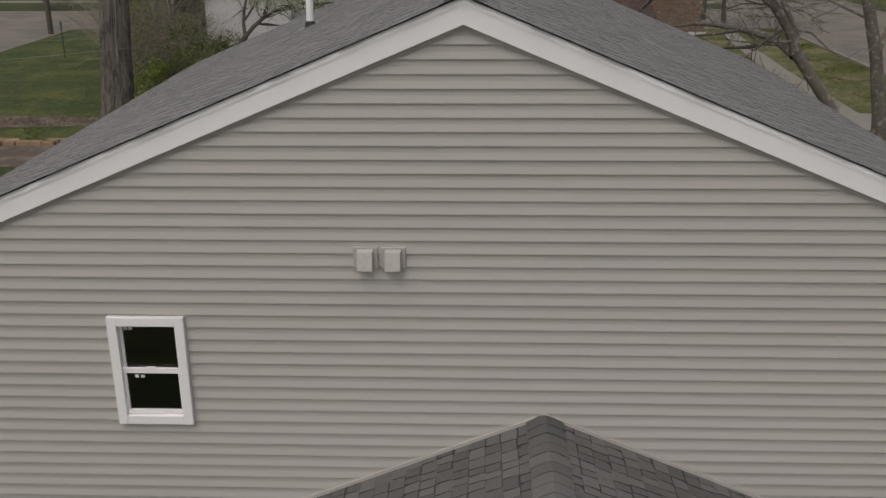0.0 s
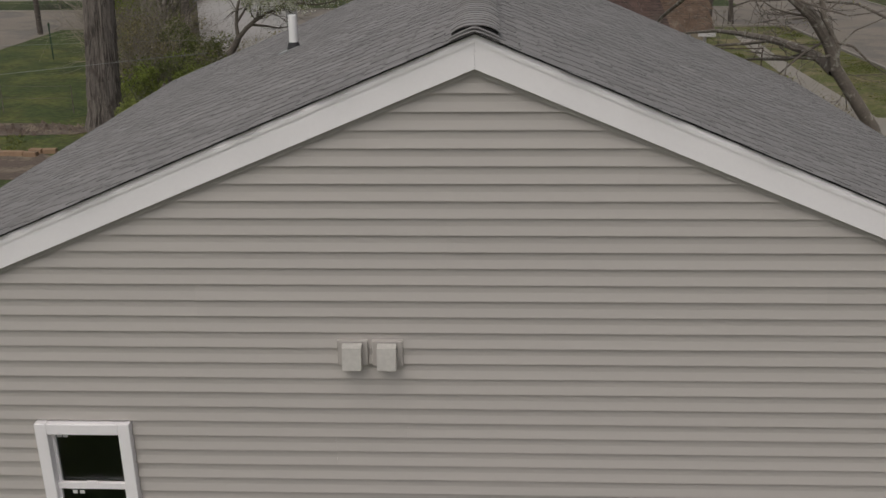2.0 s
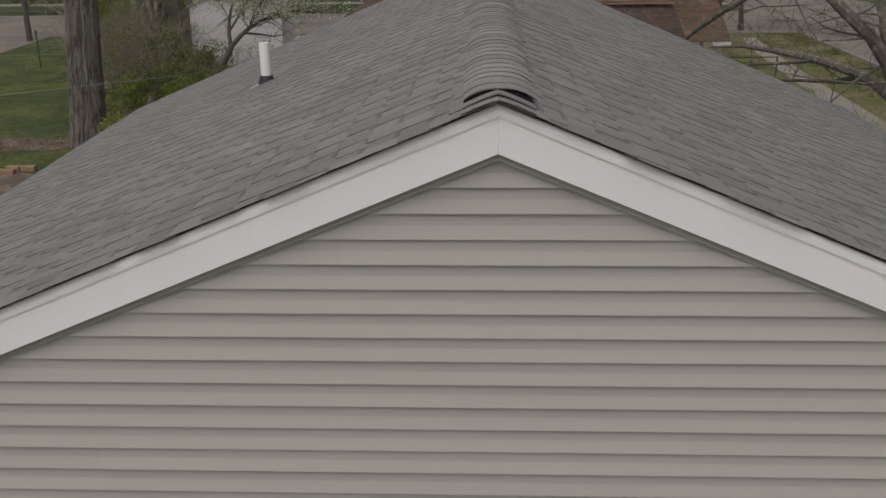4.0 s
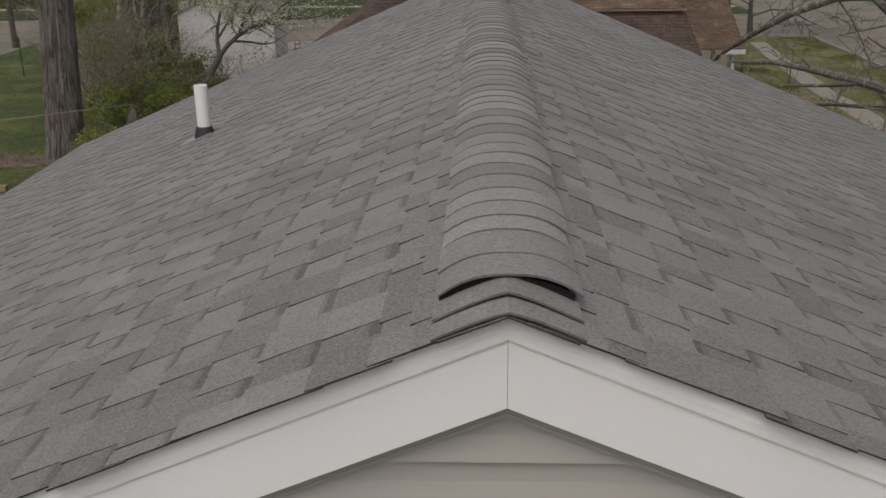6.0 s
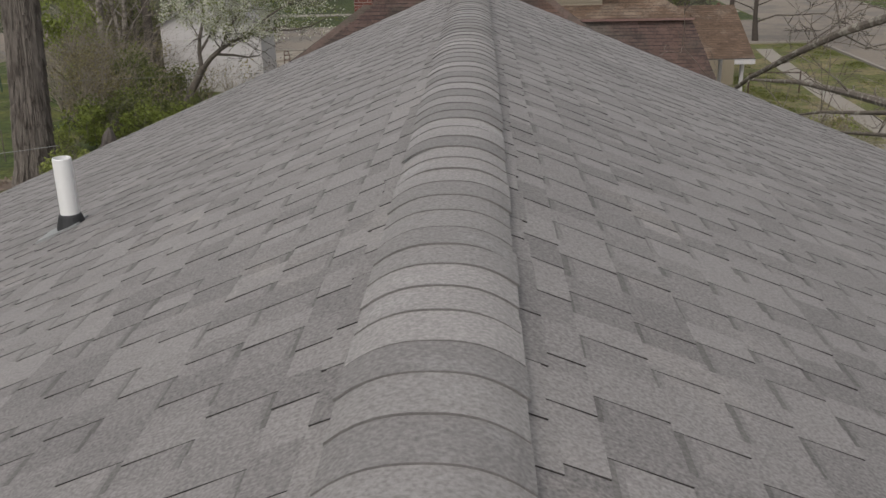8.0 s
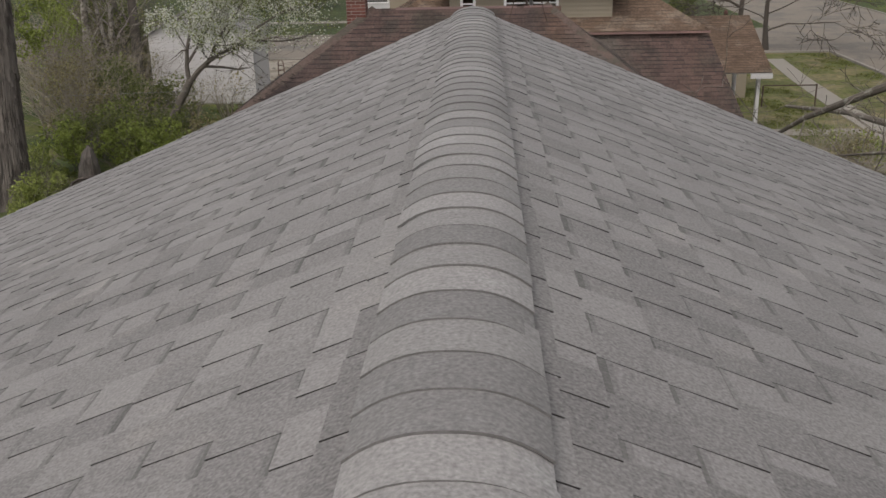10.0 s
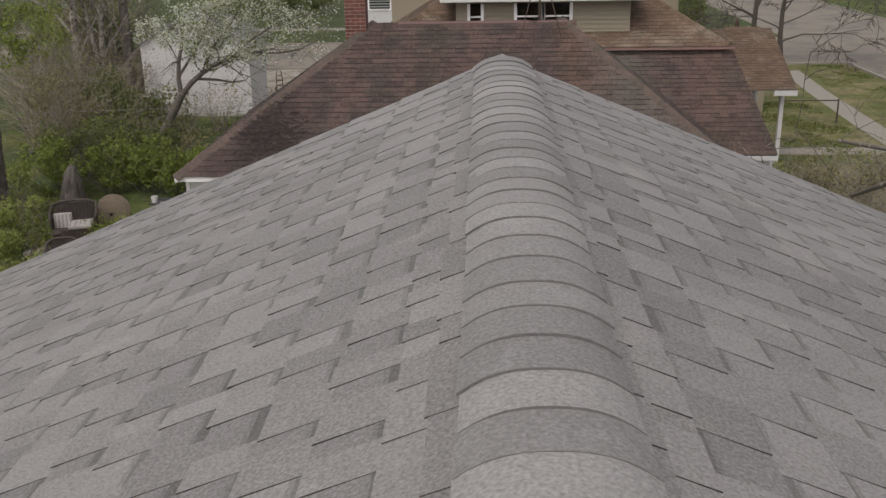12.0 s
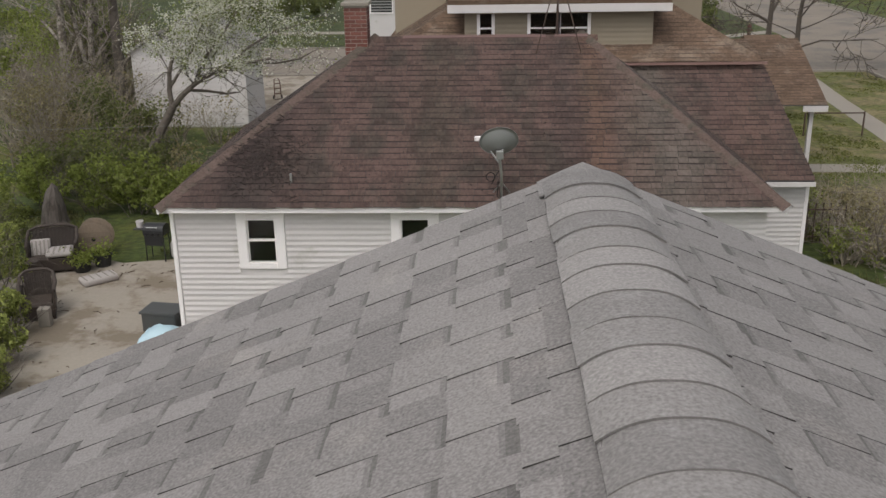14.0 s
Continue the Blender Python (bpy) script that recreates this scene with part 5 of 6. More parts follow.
def along(limbs, n, rng, depth_max, jitter):
    """Places on the thinner limbs, for leaves."""
    pool = [(p, r) for pts, rad, d in limbs if d <= depth_max for p, r in zip(pts[1:], rad[1:])]
    out = []
    for _ in range(n):
        p, _r = rng.choice(pool)
        out.append(p + Vector((rng.gauss(0, jitter), rng.gauss(0, jitter), rng.gauss(0, jitter))))
    return out


def tree(name, label, at, trunk, radii, seed, limbs_from, crown=(), bark=TWIG, depth=3, length=2.2, spread=0.9, lift=0.05, forks=(2, 4), ridge=0.05, least=0.009):
    """trunk: places relative to the foot; limbs_from: (place, way, length, radius) of the main limbs."""
    t = thing(name, label, "tree", at)
    rng = random.Random(seed)
    bark_trunk(trunk, radii, seed, 16, ridge).part("trunk", bark, t, smooth=True)
    limbs = []
    for p, w, ln, r in limbs_from:
        grow(rng, p, w, ln, r, depth, limbs, 0.14, lift, spread, forks)
    limbs_mesh(limbs, least=least).part("branchwork", bark, t, kind="stuff")
    for mat, n, size, jitter, nm in crown:
        leaf_cloud(nm, along(limbs, n, rng, 1, jitter), size, mat, t, seed + 5)
    return t


def on_lawn(x, y, r):
    """The lawn west of the thicket's slanting edge stays clear."""
    return x - 0.55 * r < -2.73 - 0.3455 * y


def shrub(label, at, radius, height, stems, leaves, seed, material=LEAF, size=0.09, bark=TWIG, squash=1.0, twig=0.012, low=0.3):
    t = thing("shrub", label, "shrub", at, group="shrubs of the gardens")
    rng = random.Random(seed)
    limbs = []
    for _ in range(stems):
        a, q = rng.uniform(0, 6.28), rng.random()
        base = (radius * 0.45 * q * math.cos(a), radius * 0.45 * q * math.sin(a) * squash, 0)
        grow(rng, base, (math.cos(a) * 0.55, math.sin(a) * 0.55 * squash, 1.0), height * rng.uniform(0.55, 0.9), twig, 2, limbs, 0.2, 0.02, 0.9, (2, 4))
    limbs_mesh(limbs, (3, 4, 5)).part("stemwork", bark, t, kind="stuff")
    if leaves:
        pts = []
        lobes = [(rng.uniform(-0.6, 0.6) * radius, rng.uniform(-0.6, 0.6) * radius * squash, rng.uniform(low, 0.9) * height, rng.uniform(0.25, 0.5) * radius) for _ in range(9)]
        for _ in range(leaves):
            lx, ly, lz, lr = rng.choice(lobes)
            d = Vector((rng.gauss(0, 1), rng.gauss(0, 1), rng.gauss(0, 0.8))).normalized() * lr * rng.uniform(0.55, 1.12)
            p = (lx + d.x, ly + d.y * max(squash, 0.6), max(0.05, lz + d.z))
            pts.append(p)
        leaf_cloud("leaves", pts, size, material, t, seed + 1)
    return t


# the big furrowed tree left of the house
big = thing("old_tree", "huge old tree with deeply furrowed grey bark", "tree", (-12.17, 26.2, 0))
bark_trunk([(-0.32, 0, -0.1), (-0.30, 0, 0.5), (-0.15, 0, 2.5), (0.03, 0, 5.0), (0.2, 0, 8.0)], [0.68, 0.53, 0.47, 0.45, 0.42], 91, 40, 0.085).part("trunk", BARK, big)
rp = random.Random(90)
plates = Shape()
for _ in range(760):
    # long shaggy plates that lift from the trunk at their lower ends
    z0_, ln, a, w = rp.uniform(0.0, 7.0), rp.uniform(0.25, 0.75), rp.uniform(0, 6.28), rp.uniform(0.022, 0.055)
    lift = rp.uniform(0.012, 0.05)
    ring = []
    for q in (0.0, 0.5, 1.0):
        z = z0_ + ln * q
        cx = np.interp(z, (0, 0.5, 2.5, 5, 8), (-0.32, -0.30, -0.15, 0.03, 0.2))
        r = np.interp(z, (0, 0.5, 2.5, 5, 8), (0.68, 0.53, 0.47, 0.45, 0.42)) * 1.015 + lift * (1 - q) ** 1.5
        ww = w * (0.75 + 0.25 * math.sin(math.pi * q))
        for da, dr in ((-ww, -0.012), (0.0, 0.008), (ww, -0.012)):
            aa = a + da / r + 0.05 * (q - 0.5) * rp.uniform(-1, 1)
            ring.append((cx + (r + dr) * math.cos(aa), (r + dr) * math.sin(aa), z))
    plates.add(ring, [(0, 1, 4, 3), (1, 2, 5, 4), (3, 4, 7, 6), (4, 5, 8, 7), (0, 3, 6, 8, 5, 2)])
plates.part("shaggy_bark", BARK, big, kind="stuff")
bl = []
rbig = random.Random(92)
for w in ((0.5, 0.2, 1), (-0.6, 0.1, 0.9), (0.1, -0.5, 1), (-0.1, 0.6, 0.8)):
    grow(rbig, (0, 0, 7.8), w, 4.5, 0.2, 3, bl)
limbs_mesh(bl).part("branchwork", TWIG, big, kind="stuff")

# the leaning tree beside the roof
near_tree = thing("leaning_tree", "leaning bare tree with rough grey bark beside the house", "tree", (6.7, 8.1, 0))
bark_trunk([(0.1, 0, -0.1), (-0.25, 0, 1.6), (-0.75, 0, 3.2), (-1.25, 0, 4.2), (-1.66, 0, 4.75), (-1.88, 0, 5.05)], [0.16, 0.125, 0.102, 0.090, 0.085, 0.08], 93, 16, 0.06).part("trunk", LICHEN_BARK, near_tree, smooth=True)
ln_ = [([Vector(p) for p in q], r, 3) for q, r in (
    (((-1.88, 0, 5.02), (-1.93, 0, 5.22), (-2.03, 0, 5.42), (-2.25, 0, 5.72), (-2.52, 0, 5.95), (-2.95, 0.05, 6.35), (-3.4, 0.2, 7.3)), (0.09, 0.085, 0.08, 0.075, 0.07, 0.06, 0.04)),
    (((-1.89, 0, 5.08), (-1.88, 0, 5.32), (-1.97, 0, 5.46), (-2.12, 0, 5.75), (-2.2, 0.1, 6.3), (-2.3, 0.2, 7.2)), (0.055, 0.05, 0.045, 0.04, 0.035, 0.02)),
    (((-1.88, 0.0, 5.0), (-1.95, 0.35, 5.10), (-2.0, 0.9, 5.14), (-2.10, 1.9, 5.13), (-2.15, 2.9, 5.06), (-2.18, 3.9, 4.98), (-2.12, 5.9, 4.76), (-2.25, 7.9, 4.45)), (0.085, 0.075, 0.068, 0.062, 0.055, 0.047, 0.035, 0.02)),
    (((-2.12, 2.2, 5.10), (-2.3, 2.9, 4.95), (-2.6, 3.6, 4.82), (-2.75, 4.3, 4.62)), (0.03, 0.025, 0.018, 0.010)),
    (((-1.98, 0.9, 5.10), (-1.95, 1.8, 4.88), (-2.15, 3.0, 4.68), (-2.4, 4.2, 4.45)), (0.035, 0.03, 0.022, 0.012)),
    (((-2.95, 0.05, 6.35), (-3.2, 0.4, 6.30), (-3.45, 0.9, 6.10), (-3.64, 1.4, 5.86), (-3.8, 2.4, 5.45), (-3.86, 3.1, 5.12)), (0.045, 0.042, 0.038, 0.034, 0.026, 0.016)))]
rn = random.Random(94)
for pts, rad, d in list(ln_):
    for k in range(1, len(pts)):
        for _ in range(2):
            w = Vector((rn.gauss(0, 0.8), rn.gauss(0, 0.8), rn.gauss(0.1, 0.6)))
            grow(rn, pts[k], w, rn.uniform(0.5, 1.1), max(0.006, rad[k] * 0.28), 2, ln_, 0.2, 0.03, 0.9, (1, 3))
limbs_mesh(ln_).part("branchwork", LICHEN_BARK, near_tree, kind="stuff")

second_tree = thing("bare_tree", "bare tree with drooping grey limbs in early bud", "tree", (8.95, 14.2, 0))
bark_trunk([(0.15, 0, -0.1), (-0.1, 0, 1.5), (-0.25, 0, 2.8), (-0.5, 0, 4.1), (-0.85, 0, 5.3), (-1.2, 0, 7.5)], [0.21, 0.17, 0.145, 0.13, 0.115, 0.08], 95, 16, 0.06).part("trunk", LICHEN_BARK, second_tree, smooth=True)
l2 = [([Vector(p) for p in q], r, 3) for q, r in (
    (((-0.5, 0.0, 4.1), (0.0, 0.5, 4.9), (0.5, 1.0, 5.9), (0.8, 1.2, 7.2)), (0.09, 0.07, 0.055, 0.03)),
    (((-0.7, 0.0, 4.8), (-1.2, 1.2, 5.1), (-1.4, 2.6, 5.0), (-1.9, 4.0, 4.6)), (0.035, 0.028, 0.02, 0.01)))]
for pts, rad, d in list(l2):
    for k in range(1, len(pts)):
        for _ in range(2):
            w = Vector((rn.gauss(0, 0.8), rn.gauss(0, 0.8), rn.gauss(0.0, 0.6)))
            grow(rn, pts[k], w, rn.uniform(0.6, 1.2), max(0.006, rad[k] * 0.3), 2, l2, 0.2, 0.02, 0.9, (1, 3))
limbs_mesh(l2).part("branchwork", LICHEN_BARK, second_tree, kind="stuff")
leaf_cloud("buds", along(l2, 160, rn, 1, 0.05), 0.05, DRY_LEAF, second_tree, 96)

# the white-blossoming tree before the garage
bt = thing("blossom_tree", "crooked fruit tree in sparse white blossom", "tree", (-10.7, 34.0, 0))
bark_trunk([(0, 0, -0.1), (0.2, 0, 0.5), (0.46, 0, 1.03), (0.75, 0, 1.5), (1.0, 0, 1.93)], [0.20, 0.16, 0.14, 0.13, 0.12], 97, 14, 0.07).part("trunk", TWIG, bt, smooth=True)
b_l = [([Vector(p) for p in q], r, 3) for q, r in (
    (((0.98, 0, 1.88), (0.92, 0.1, 2.4), (0.98, 0.1, 2.95), (1.12, 0.2, 3.5), (1.25, 0.3, 4.4)), (0.085, 0.075, 0.065, 0.05, 0.03)),
    (((1.0, 0, 1.9), (1.35, -0.1, 2.28), (1.76, -0.1, 2.62), (2.3, -0.1, 2.92), (2.85, -0.2, 3.16), (4.1, -0.1, 3.35)), (0.095, 0.085, 0.075, 0.065, 0.055, 0.03)),
    (((1.55, 0, 2.42), (2.1, 0.2, 2.35), (2.6, 0.3, 2.25), (3.0, 0.3, 2.3)), (0.05, 0.04, 0.03, 0.015)),
    (((0.95, 0.1, 2.5), (1.3, 0.2, 3.0), (1.7, 0.3, 3.6), (2.0, 0.4, 4.3)), (0.05, 0.04, 0.03, 0.02)),
    (((1.76, -0.1, 2.62), (2.1, -0.2, 3.3), (2.7, -0.2, 4.0), (3.2, -0.1, 4.7)), (0.055, 0.045, 0.03, 0.02)),
    (((2.85, -0.2, 3.16), (3.5, 0.0, 3.7), (4.2, 0.1, 4.1), (5.0, 0.1, 4.3)), (0.045, 0.035, 0.03, 0.015)),
    (((3.4, -0.1, 3.25), (4.2, 0.0, 3.2), (4.9, 0.1, 3.3), (5.5, 0.1, 3.6)), (0.035, 0.03, 0.022, 0.012)))]
rbt = random.Random(98)
for pts, rad, d in list(b_l):
    for k in range(2, len(pts)):
        for _ in range(4):
            w = Vector((rbt.gauss(0.35, 0.8), rbt.gauss(0, 0.9), rbt.gauss(0.35, 0.5)))
            grow(rbt, pts[k], w, rbt.uniform(0.9, 1.7), max(0.008, rad[k] * 0.35), 2, b_l, 0.2, 0.05, 0.9, (2, 4))
limbs_mesh(b_l).part("branchwork", TWIG, bt, kind="stuff")
high_spots = [p for p in along(b_l, 46000, rbt, 1, 0.08) if p.z > 2.9 + 0.5 * rbt.random() and -0.35 < p.x < 3.3 + 3.0 * rbt.random() ** 1.5]
leaf_cloud("blossom", high_spots[:14000], 0.064, BLOSSOM, bt, 99, 0.1)
leaf_cloud("young_leaves", high_spots[14000:21000], 0.06, LEAF, bt, 100)

# stumps and trunks among the thicket
for lab, at, r, h, sd in (("broken grey tree stump behind the patio", (-11.1, 28.2, 0), 0.30, 0.95, 101), ("short leaning grey stump in the thicket", (-10.75, 32.6, 0), 0.22, 0.8, 102)):
    st = thing("tree_stump", lab, "stump", at)
    bark_trunk([(0, 0, -0.1), (0, 0, 0.2), (0.02, 0, h * 0.6), (0.04, 0, h * 0.9), (0.07, 0, h * 1.08), (0.06, 0, h * 1.2)], [r * 1.3, r * 1.05, r * 0.86, r * 0.62, r * 0.36, r * 0.08], sd, 18, 0.14).part("trunk", BARK, st)
for n_, (x, y, lean, r, sd, bk) in enumerate(((-15.7, 40.2, 0.25, 0.15, 111, PALE_BARK), (-15.1, 40.7, 0.55, 0.11, 112, PALE_BARK), (-13.95, 41.2, 0.05, 0.20, 113, TWIG), (-14.6, 42.4, -0.5, 0.11, 114, TWIG), (-18.0, 49.3, -0.2, 0.17, 115, TWIG), (-17.3, 45.6, 0.5, 0.13, 116, TWIG), (-14.5, 40.6, -0.7, 0.09, 117, PALE_BARK))):
    tree("thicket_tree", "tall bare tree in the overgrown thicket" if bk is TWIG else "pale-barked twisted tree in the thicket", (x, y, 0),
         [(0, 0, -0.1), (lean * 0.6, 0, 2.2), (lean * 1.0, 0, 4.2), (lean * 1.8, 0, 7.0)], [r * 1.2, r, r * 0.85, r * 0.6], sd,
         [((lean * 0.6, 0, 2.0), (0.7, -0.3, 0.8), 2.2, r * 0.4), ((lean * 0.8, 0, 3.0), (-0.8, 0.1, 0.7), 2.4, r * 0.4), ((lean, 0, 4.0), (0.2, -0.7, 0.6), 2.0, r * 0.35), ((lean * 1.3, 0, 5.0), (0.5, 0.5, 0.7), 2.2, r * 0.35), ((lean * 0.4, 0, 1.4), (-0.6, -0.6, 0.4), 1.6, r * 0.25)],
         [(DARK_LEAF, 500, 0.10, 0.22, "leaves")], bk)
tree("street_tree", "bare street tree with fine spreading branches", (14.6, 52.6, 0), [(0, 0, -0.1), (-0.1, 0, 1.2), (-0.1, 0, 2.4), (0.1, 0, 4.5)], [0.18, 0.115, 0.10, 0.06], 121,
     [((-0.1, 0, 0.9), (0.9, -0.2, 0.9), 3.8, 0.05), ((-0.1, 0, 1.5), (-0.9, 0.1, 0.6), 2.8, 0.036), ((-0.1, 0, 1.8), (0.9, -0.6, 0.4), 3.4, 0.036), ((-0.1, 0, 2.3), (0.4, -0.8, 0.8), 3.0, 0.036), ((0, 0, 2.8), (0.8, 0.5, 0.3), 3.4, 0.036), ((0, 0, 3.4), (-0.5, -0.6, 0.8), 2.6, 0.04), ((0.0, 0, 3.2), (1.0, -0.3, 0.3), 3.2, 0.03)],
     [(DRY_LEAF, 2200, 0.05, 0.16, "buds")], DARK_TWIG, 4, lift=0.0, forks=(3, 4), least=0.013)
tree("street_tree", "slender bare street tree at the corner", (14.1, 56.0, 0), [(0, 0, -0.1), (0, 0, 1.5), (0.05, 0, 3.0), (0.1, 0, 5.5)], [0.18, 0.13, 0.11, 0.07], 122,
     [((0, 0, 1.8), (-0.8, -0.2, 0.6), 2.4, 0.08), ((0, 0, 2.2), (0.7, 0.2, 0.7), 2.4, 0.08), ((0, 0, 3.0), (-0.4, -0.7, 0.6), 2.2, 0.06)], [(DRY_LEAF, 120, 0.06, 0.1, "buds")], DARK_TWIG)

# shrubs: hedge behind the patio, thicket, edges
GREEN_LAB, DARK_LAB, BARE_LAB = "leafy green shrub in spring growth", "dense dark-leaved shrub in the thicket", "tangled half-bare shrub with thin grey stems"
for k, (x, y, r, h, n, sd) in enumerate(((-12.0, 29.6, 1.0, 1.7, 1900, 132), (-10.6, 29.5, 1.0, 1.6, 2000, 133), (-9.4, 29.3, 1.0, 1.7, 2000, 134), (-8.2, 29.2, 0.9, 1.6, 1900, 135), (-7.2, 29.0, 0.9, 1.5, 1500, 136), (-11.9, 31.3, 1.2, 2.0, 1900, 137), (-10.0, 31.2, 1.0, 1.8, 1500, 138))):
    if not on_lawn(x, y, r):
        shrub(GREEN_LAB if y < 31 else DARK_LAB, (x, y, 0), r, h * 0.85, 9, int(n * 0.85), sd, LEAF if y < 31 else DARK_LEAF, 0.12)
for x, y, r, h, n, sd in ((-12.3, 35.5, 1.4, 2.4, 2000, 142), (-11.0, 36.0, 1.1, 1.6, 1100, 144), (-18.3, 45.5, 1.6, 3.2, 1300, 147)):
    if not on_lawn(x, y, r):
        shrub(DARK_LAB, (x, y, 0), r, h, 14, n, sd, DARK_LEAF, 0.12)
for x, y, r, h, n, sd in ((-12.9, 33.6, 1.3, 2.0, 420, 151), (-11.6, 34.6, 1.3, 2.1, 320, 152), (-14.9, 34.8, 1.3, 2.2, 420, 153), (-9.2, 32.4, 1.0, 1.5, 420, 154), (-13.4, 38.8, 1.2, 3.0, 180, 155), (-10.9, 37.9, 1.0, 2.2, 90, 156), (-9.4, 37.6, 0.9, 2.4, 60, 157), (-7.8, 34.5, 1.0, 1.6, 260, 158)):
    if not on_lawn(x, y, r):
        shrub(BARE_LAB, (x, y, 0), r, h * (1.0 if x < -11.7 else 0.72), 14, n + (300 if x < -11.7 else 60), sd, DRY_LEAF, 0.09, STEM, twig=0.02)
for x, y, r, h, n, sd in ((-10.35, 23.4, 0.72, 1.55, 3000, 161), (-9.95, 22.0, 0.66, 1.35, 2600, 162), (-9.5, 20.9, 0.6, 1.0, 2000, 163), (-9.25, 19.9, 0.5, 0.8, 1500, 164)):
    shrub("pale green leafy shrub crowding the patio edge", (x, y, 0), r, h, 9, n, sd, PALE_LEAF, 0.075)
for x, y, r, h, n, sd, mt in ((7.3, 27.9, 0.7, 1.25, 900, 171, DARK_LEAF), (8.3, 27.0, 0.9, 1.3, 500, 172, DRY_LEAF), (9.4, 26.2, 1.0, 1.5, 500, 173, DRY_LEAF), (8.2, 25.4, 1.0, 1.5, 420, 178, DRY_LEAF), (9.8, 27.4, 1.0, 1.4, 500, 179, LEAF), (7.6, 25.6, 0.7, 0.9, 500, 174, LEAF), (8.8, 24.8, 0.9, 1.1, 220, 175, DRY_LEAF), (10.2, 28.3, 0.9, 1.2, 200, 176, DRY_LEAF), (10.8, 25.0, 1.0, 1.3, 240, 177, DRY_LEAF)):
    shrub("scrubby half-bare bush beside the iron fence", (x, y, 0), r, h, 30, n + 250, sd, mt if mt is not DARK_LEAF else PALE_LEAF, 0.08, STEM, twig=0.020)
shrub("dark evergreen bush at the corner", (12.6, 63.6, 0), 1.0, 1.9, 12, 1800, 181, DARK_LEAF, 0.16)
for x, y, sd in ((-14.6, 77, 186), (-12.6, 79, 187), (-17.0, 78, 188)):
    shrub("dark hedge bush beyond the far lawn", (x, y, 0), 1.5, 1.6, 12, 1500, sd, DARK_LEAF, 0.18)
shrub("dark evergreen bush at the corner", (14.0, 73.0, 0), 1.5, 2.0, 12, 1500, 182, DARK_LEAF, 0.16)
for x, y, sd in ((-30, 63, 183), (-24, 66, 184), (-16, 64.5, 185)):
    shrub(DARK_LAB, (x, y, 0), 2.0, 2.4, 14, 1800, sd, DARK_LEAF, 0.18)

for x, y, r, h, n, sd in ((-12.3, 27.3, 0.8, 0.75, 1500, 251), (-11.7, 26.6, 0.55, 0.6, 900, 252), (-12.9, 28.6, 0.9, 0.9, 1500, 253), (-11.1, 24.9, 0.75, 1.4, 2400, 254)):
    shrub("pale green weedy growth at the lawn's edge", (x, y, 0), r, h, 9, n, sd, PALE_LEAF, 0.08, low=0.05)

# the tall thicket filling the view between the old tree and the garage
rt2 = random.Random(201)
for k in range(22):
    y = rt2.uniform(41.5, 49.0)
    edge = -2.73 - 0.3455 * y
    r = rt2.uniform(1.1, 1.7)
    x = edge + 0.55 * r + rt2.uniform(0.05, 2.6)
    if y < 44 and x > -13.4 - 0.3 * r:
        x = -13.4 - 0.3 * r
    if on_lawn(x, y, r * 0.8):
        continue
    shrub(BARE_LAB, (x, y, 0), r, rt2.uniform(2.4, 4.2), 11, rt2.choice((700, 1100, 1500)), 210 + k, rt2.choice((DARK_LEAF, DARK_LEAF, LEAF, DRY_LEAF)), 0.10, rt2.choice((STEM, TWIG)), twig=0.03)
for k, (x, y, h) in enumerate(((-11.2, 32.6, 1.6), (-12.2, 34.2, 1.9), (-13.0, 36.6, 2.2), (-12.4, 37.4, 1.6), (-13.8, 38.6, 2.6), (-11.6, 35.6, 1.3))):
    shrub(BARE_LAB, (x, y, 0), 1.2, h, 11, 1000, 230 + k, rt2.choice((DARK_LEAF, DARK_LEAF, LEAF)), 0.09, STEM, twig=0.022)

for x, y, r, h, n, sd, mt in ((-17.0, 43.4, 1.0, 4.6, 2600, 241, DARK_LEAF), (-18.2, 47.0, 1.2, 5.0, 2400, 242, DARK_LEAF), (-16.6, 42.6, 0.9, 3.6, 1500, 243, LEAF)):
    shrub("tall ivy-grown thicket shrub with dark leaves", (x, y, 0), r, h, 12, n, sd, mt, 0.12, STEM, twig=0.035)
for x, y, r, h, n, sd in ((-15.0, 34.2, 0.9, 4.8, 520, 262), (-16.2, 38.2, 1.0, 5.0, 600, 264), (-17.0, 40.6, 1.0, 5.0, 600, 266)):
    shrub("tall straggling shrub of bare stems behind the old tree", (x, y, 0), r, h, 5, n + 500, sd, DRY_LEAF if sd % 2 else LEAF, 0.10, STEM, twig=0.032, low=0.62)
for x, y, r, h, n, sd in ((-9.15, 21.5, 0.55, 1.0, 1700, 244), (-8.75, 20.3, 0.5, 0.9, 1500, 245), (-8.35, 19.3, 0.5, 0.8, 1400, 246)):
    shrub("pale green leafy shrub crowding the patio edge", (x, y, 0), r, h, 9, n, sd, PALE_LEAF, 0.085)

# the thicket's ragged western edge: tall bare stems, little leaf
rt3 = random.Random(301)
for k in range(20):
    y, r = rt3.uniform(33.5, 48.5), rt3.uniform(0.8, 1.3)
    x = -3.5 - 0.3455 * y + 0.55 * r + rt3.uniform(0.0, 1.9)
    shrub("tall straggling shrub of grey-brown bare stems", (x, y, 0), r, rt3.uniform(2.6, 4.8), 16, rt3.choice((350, 600, 900)), 310 + k, rt3.choice((LEAF, DRY_LEAF, DRY_LEAF, LEAF)), 0.085, STEM, twig=0.026, low=0.15)

# grass tufts and weeds over the lawns
rg = random.Random(191)
vs, fs = [], []


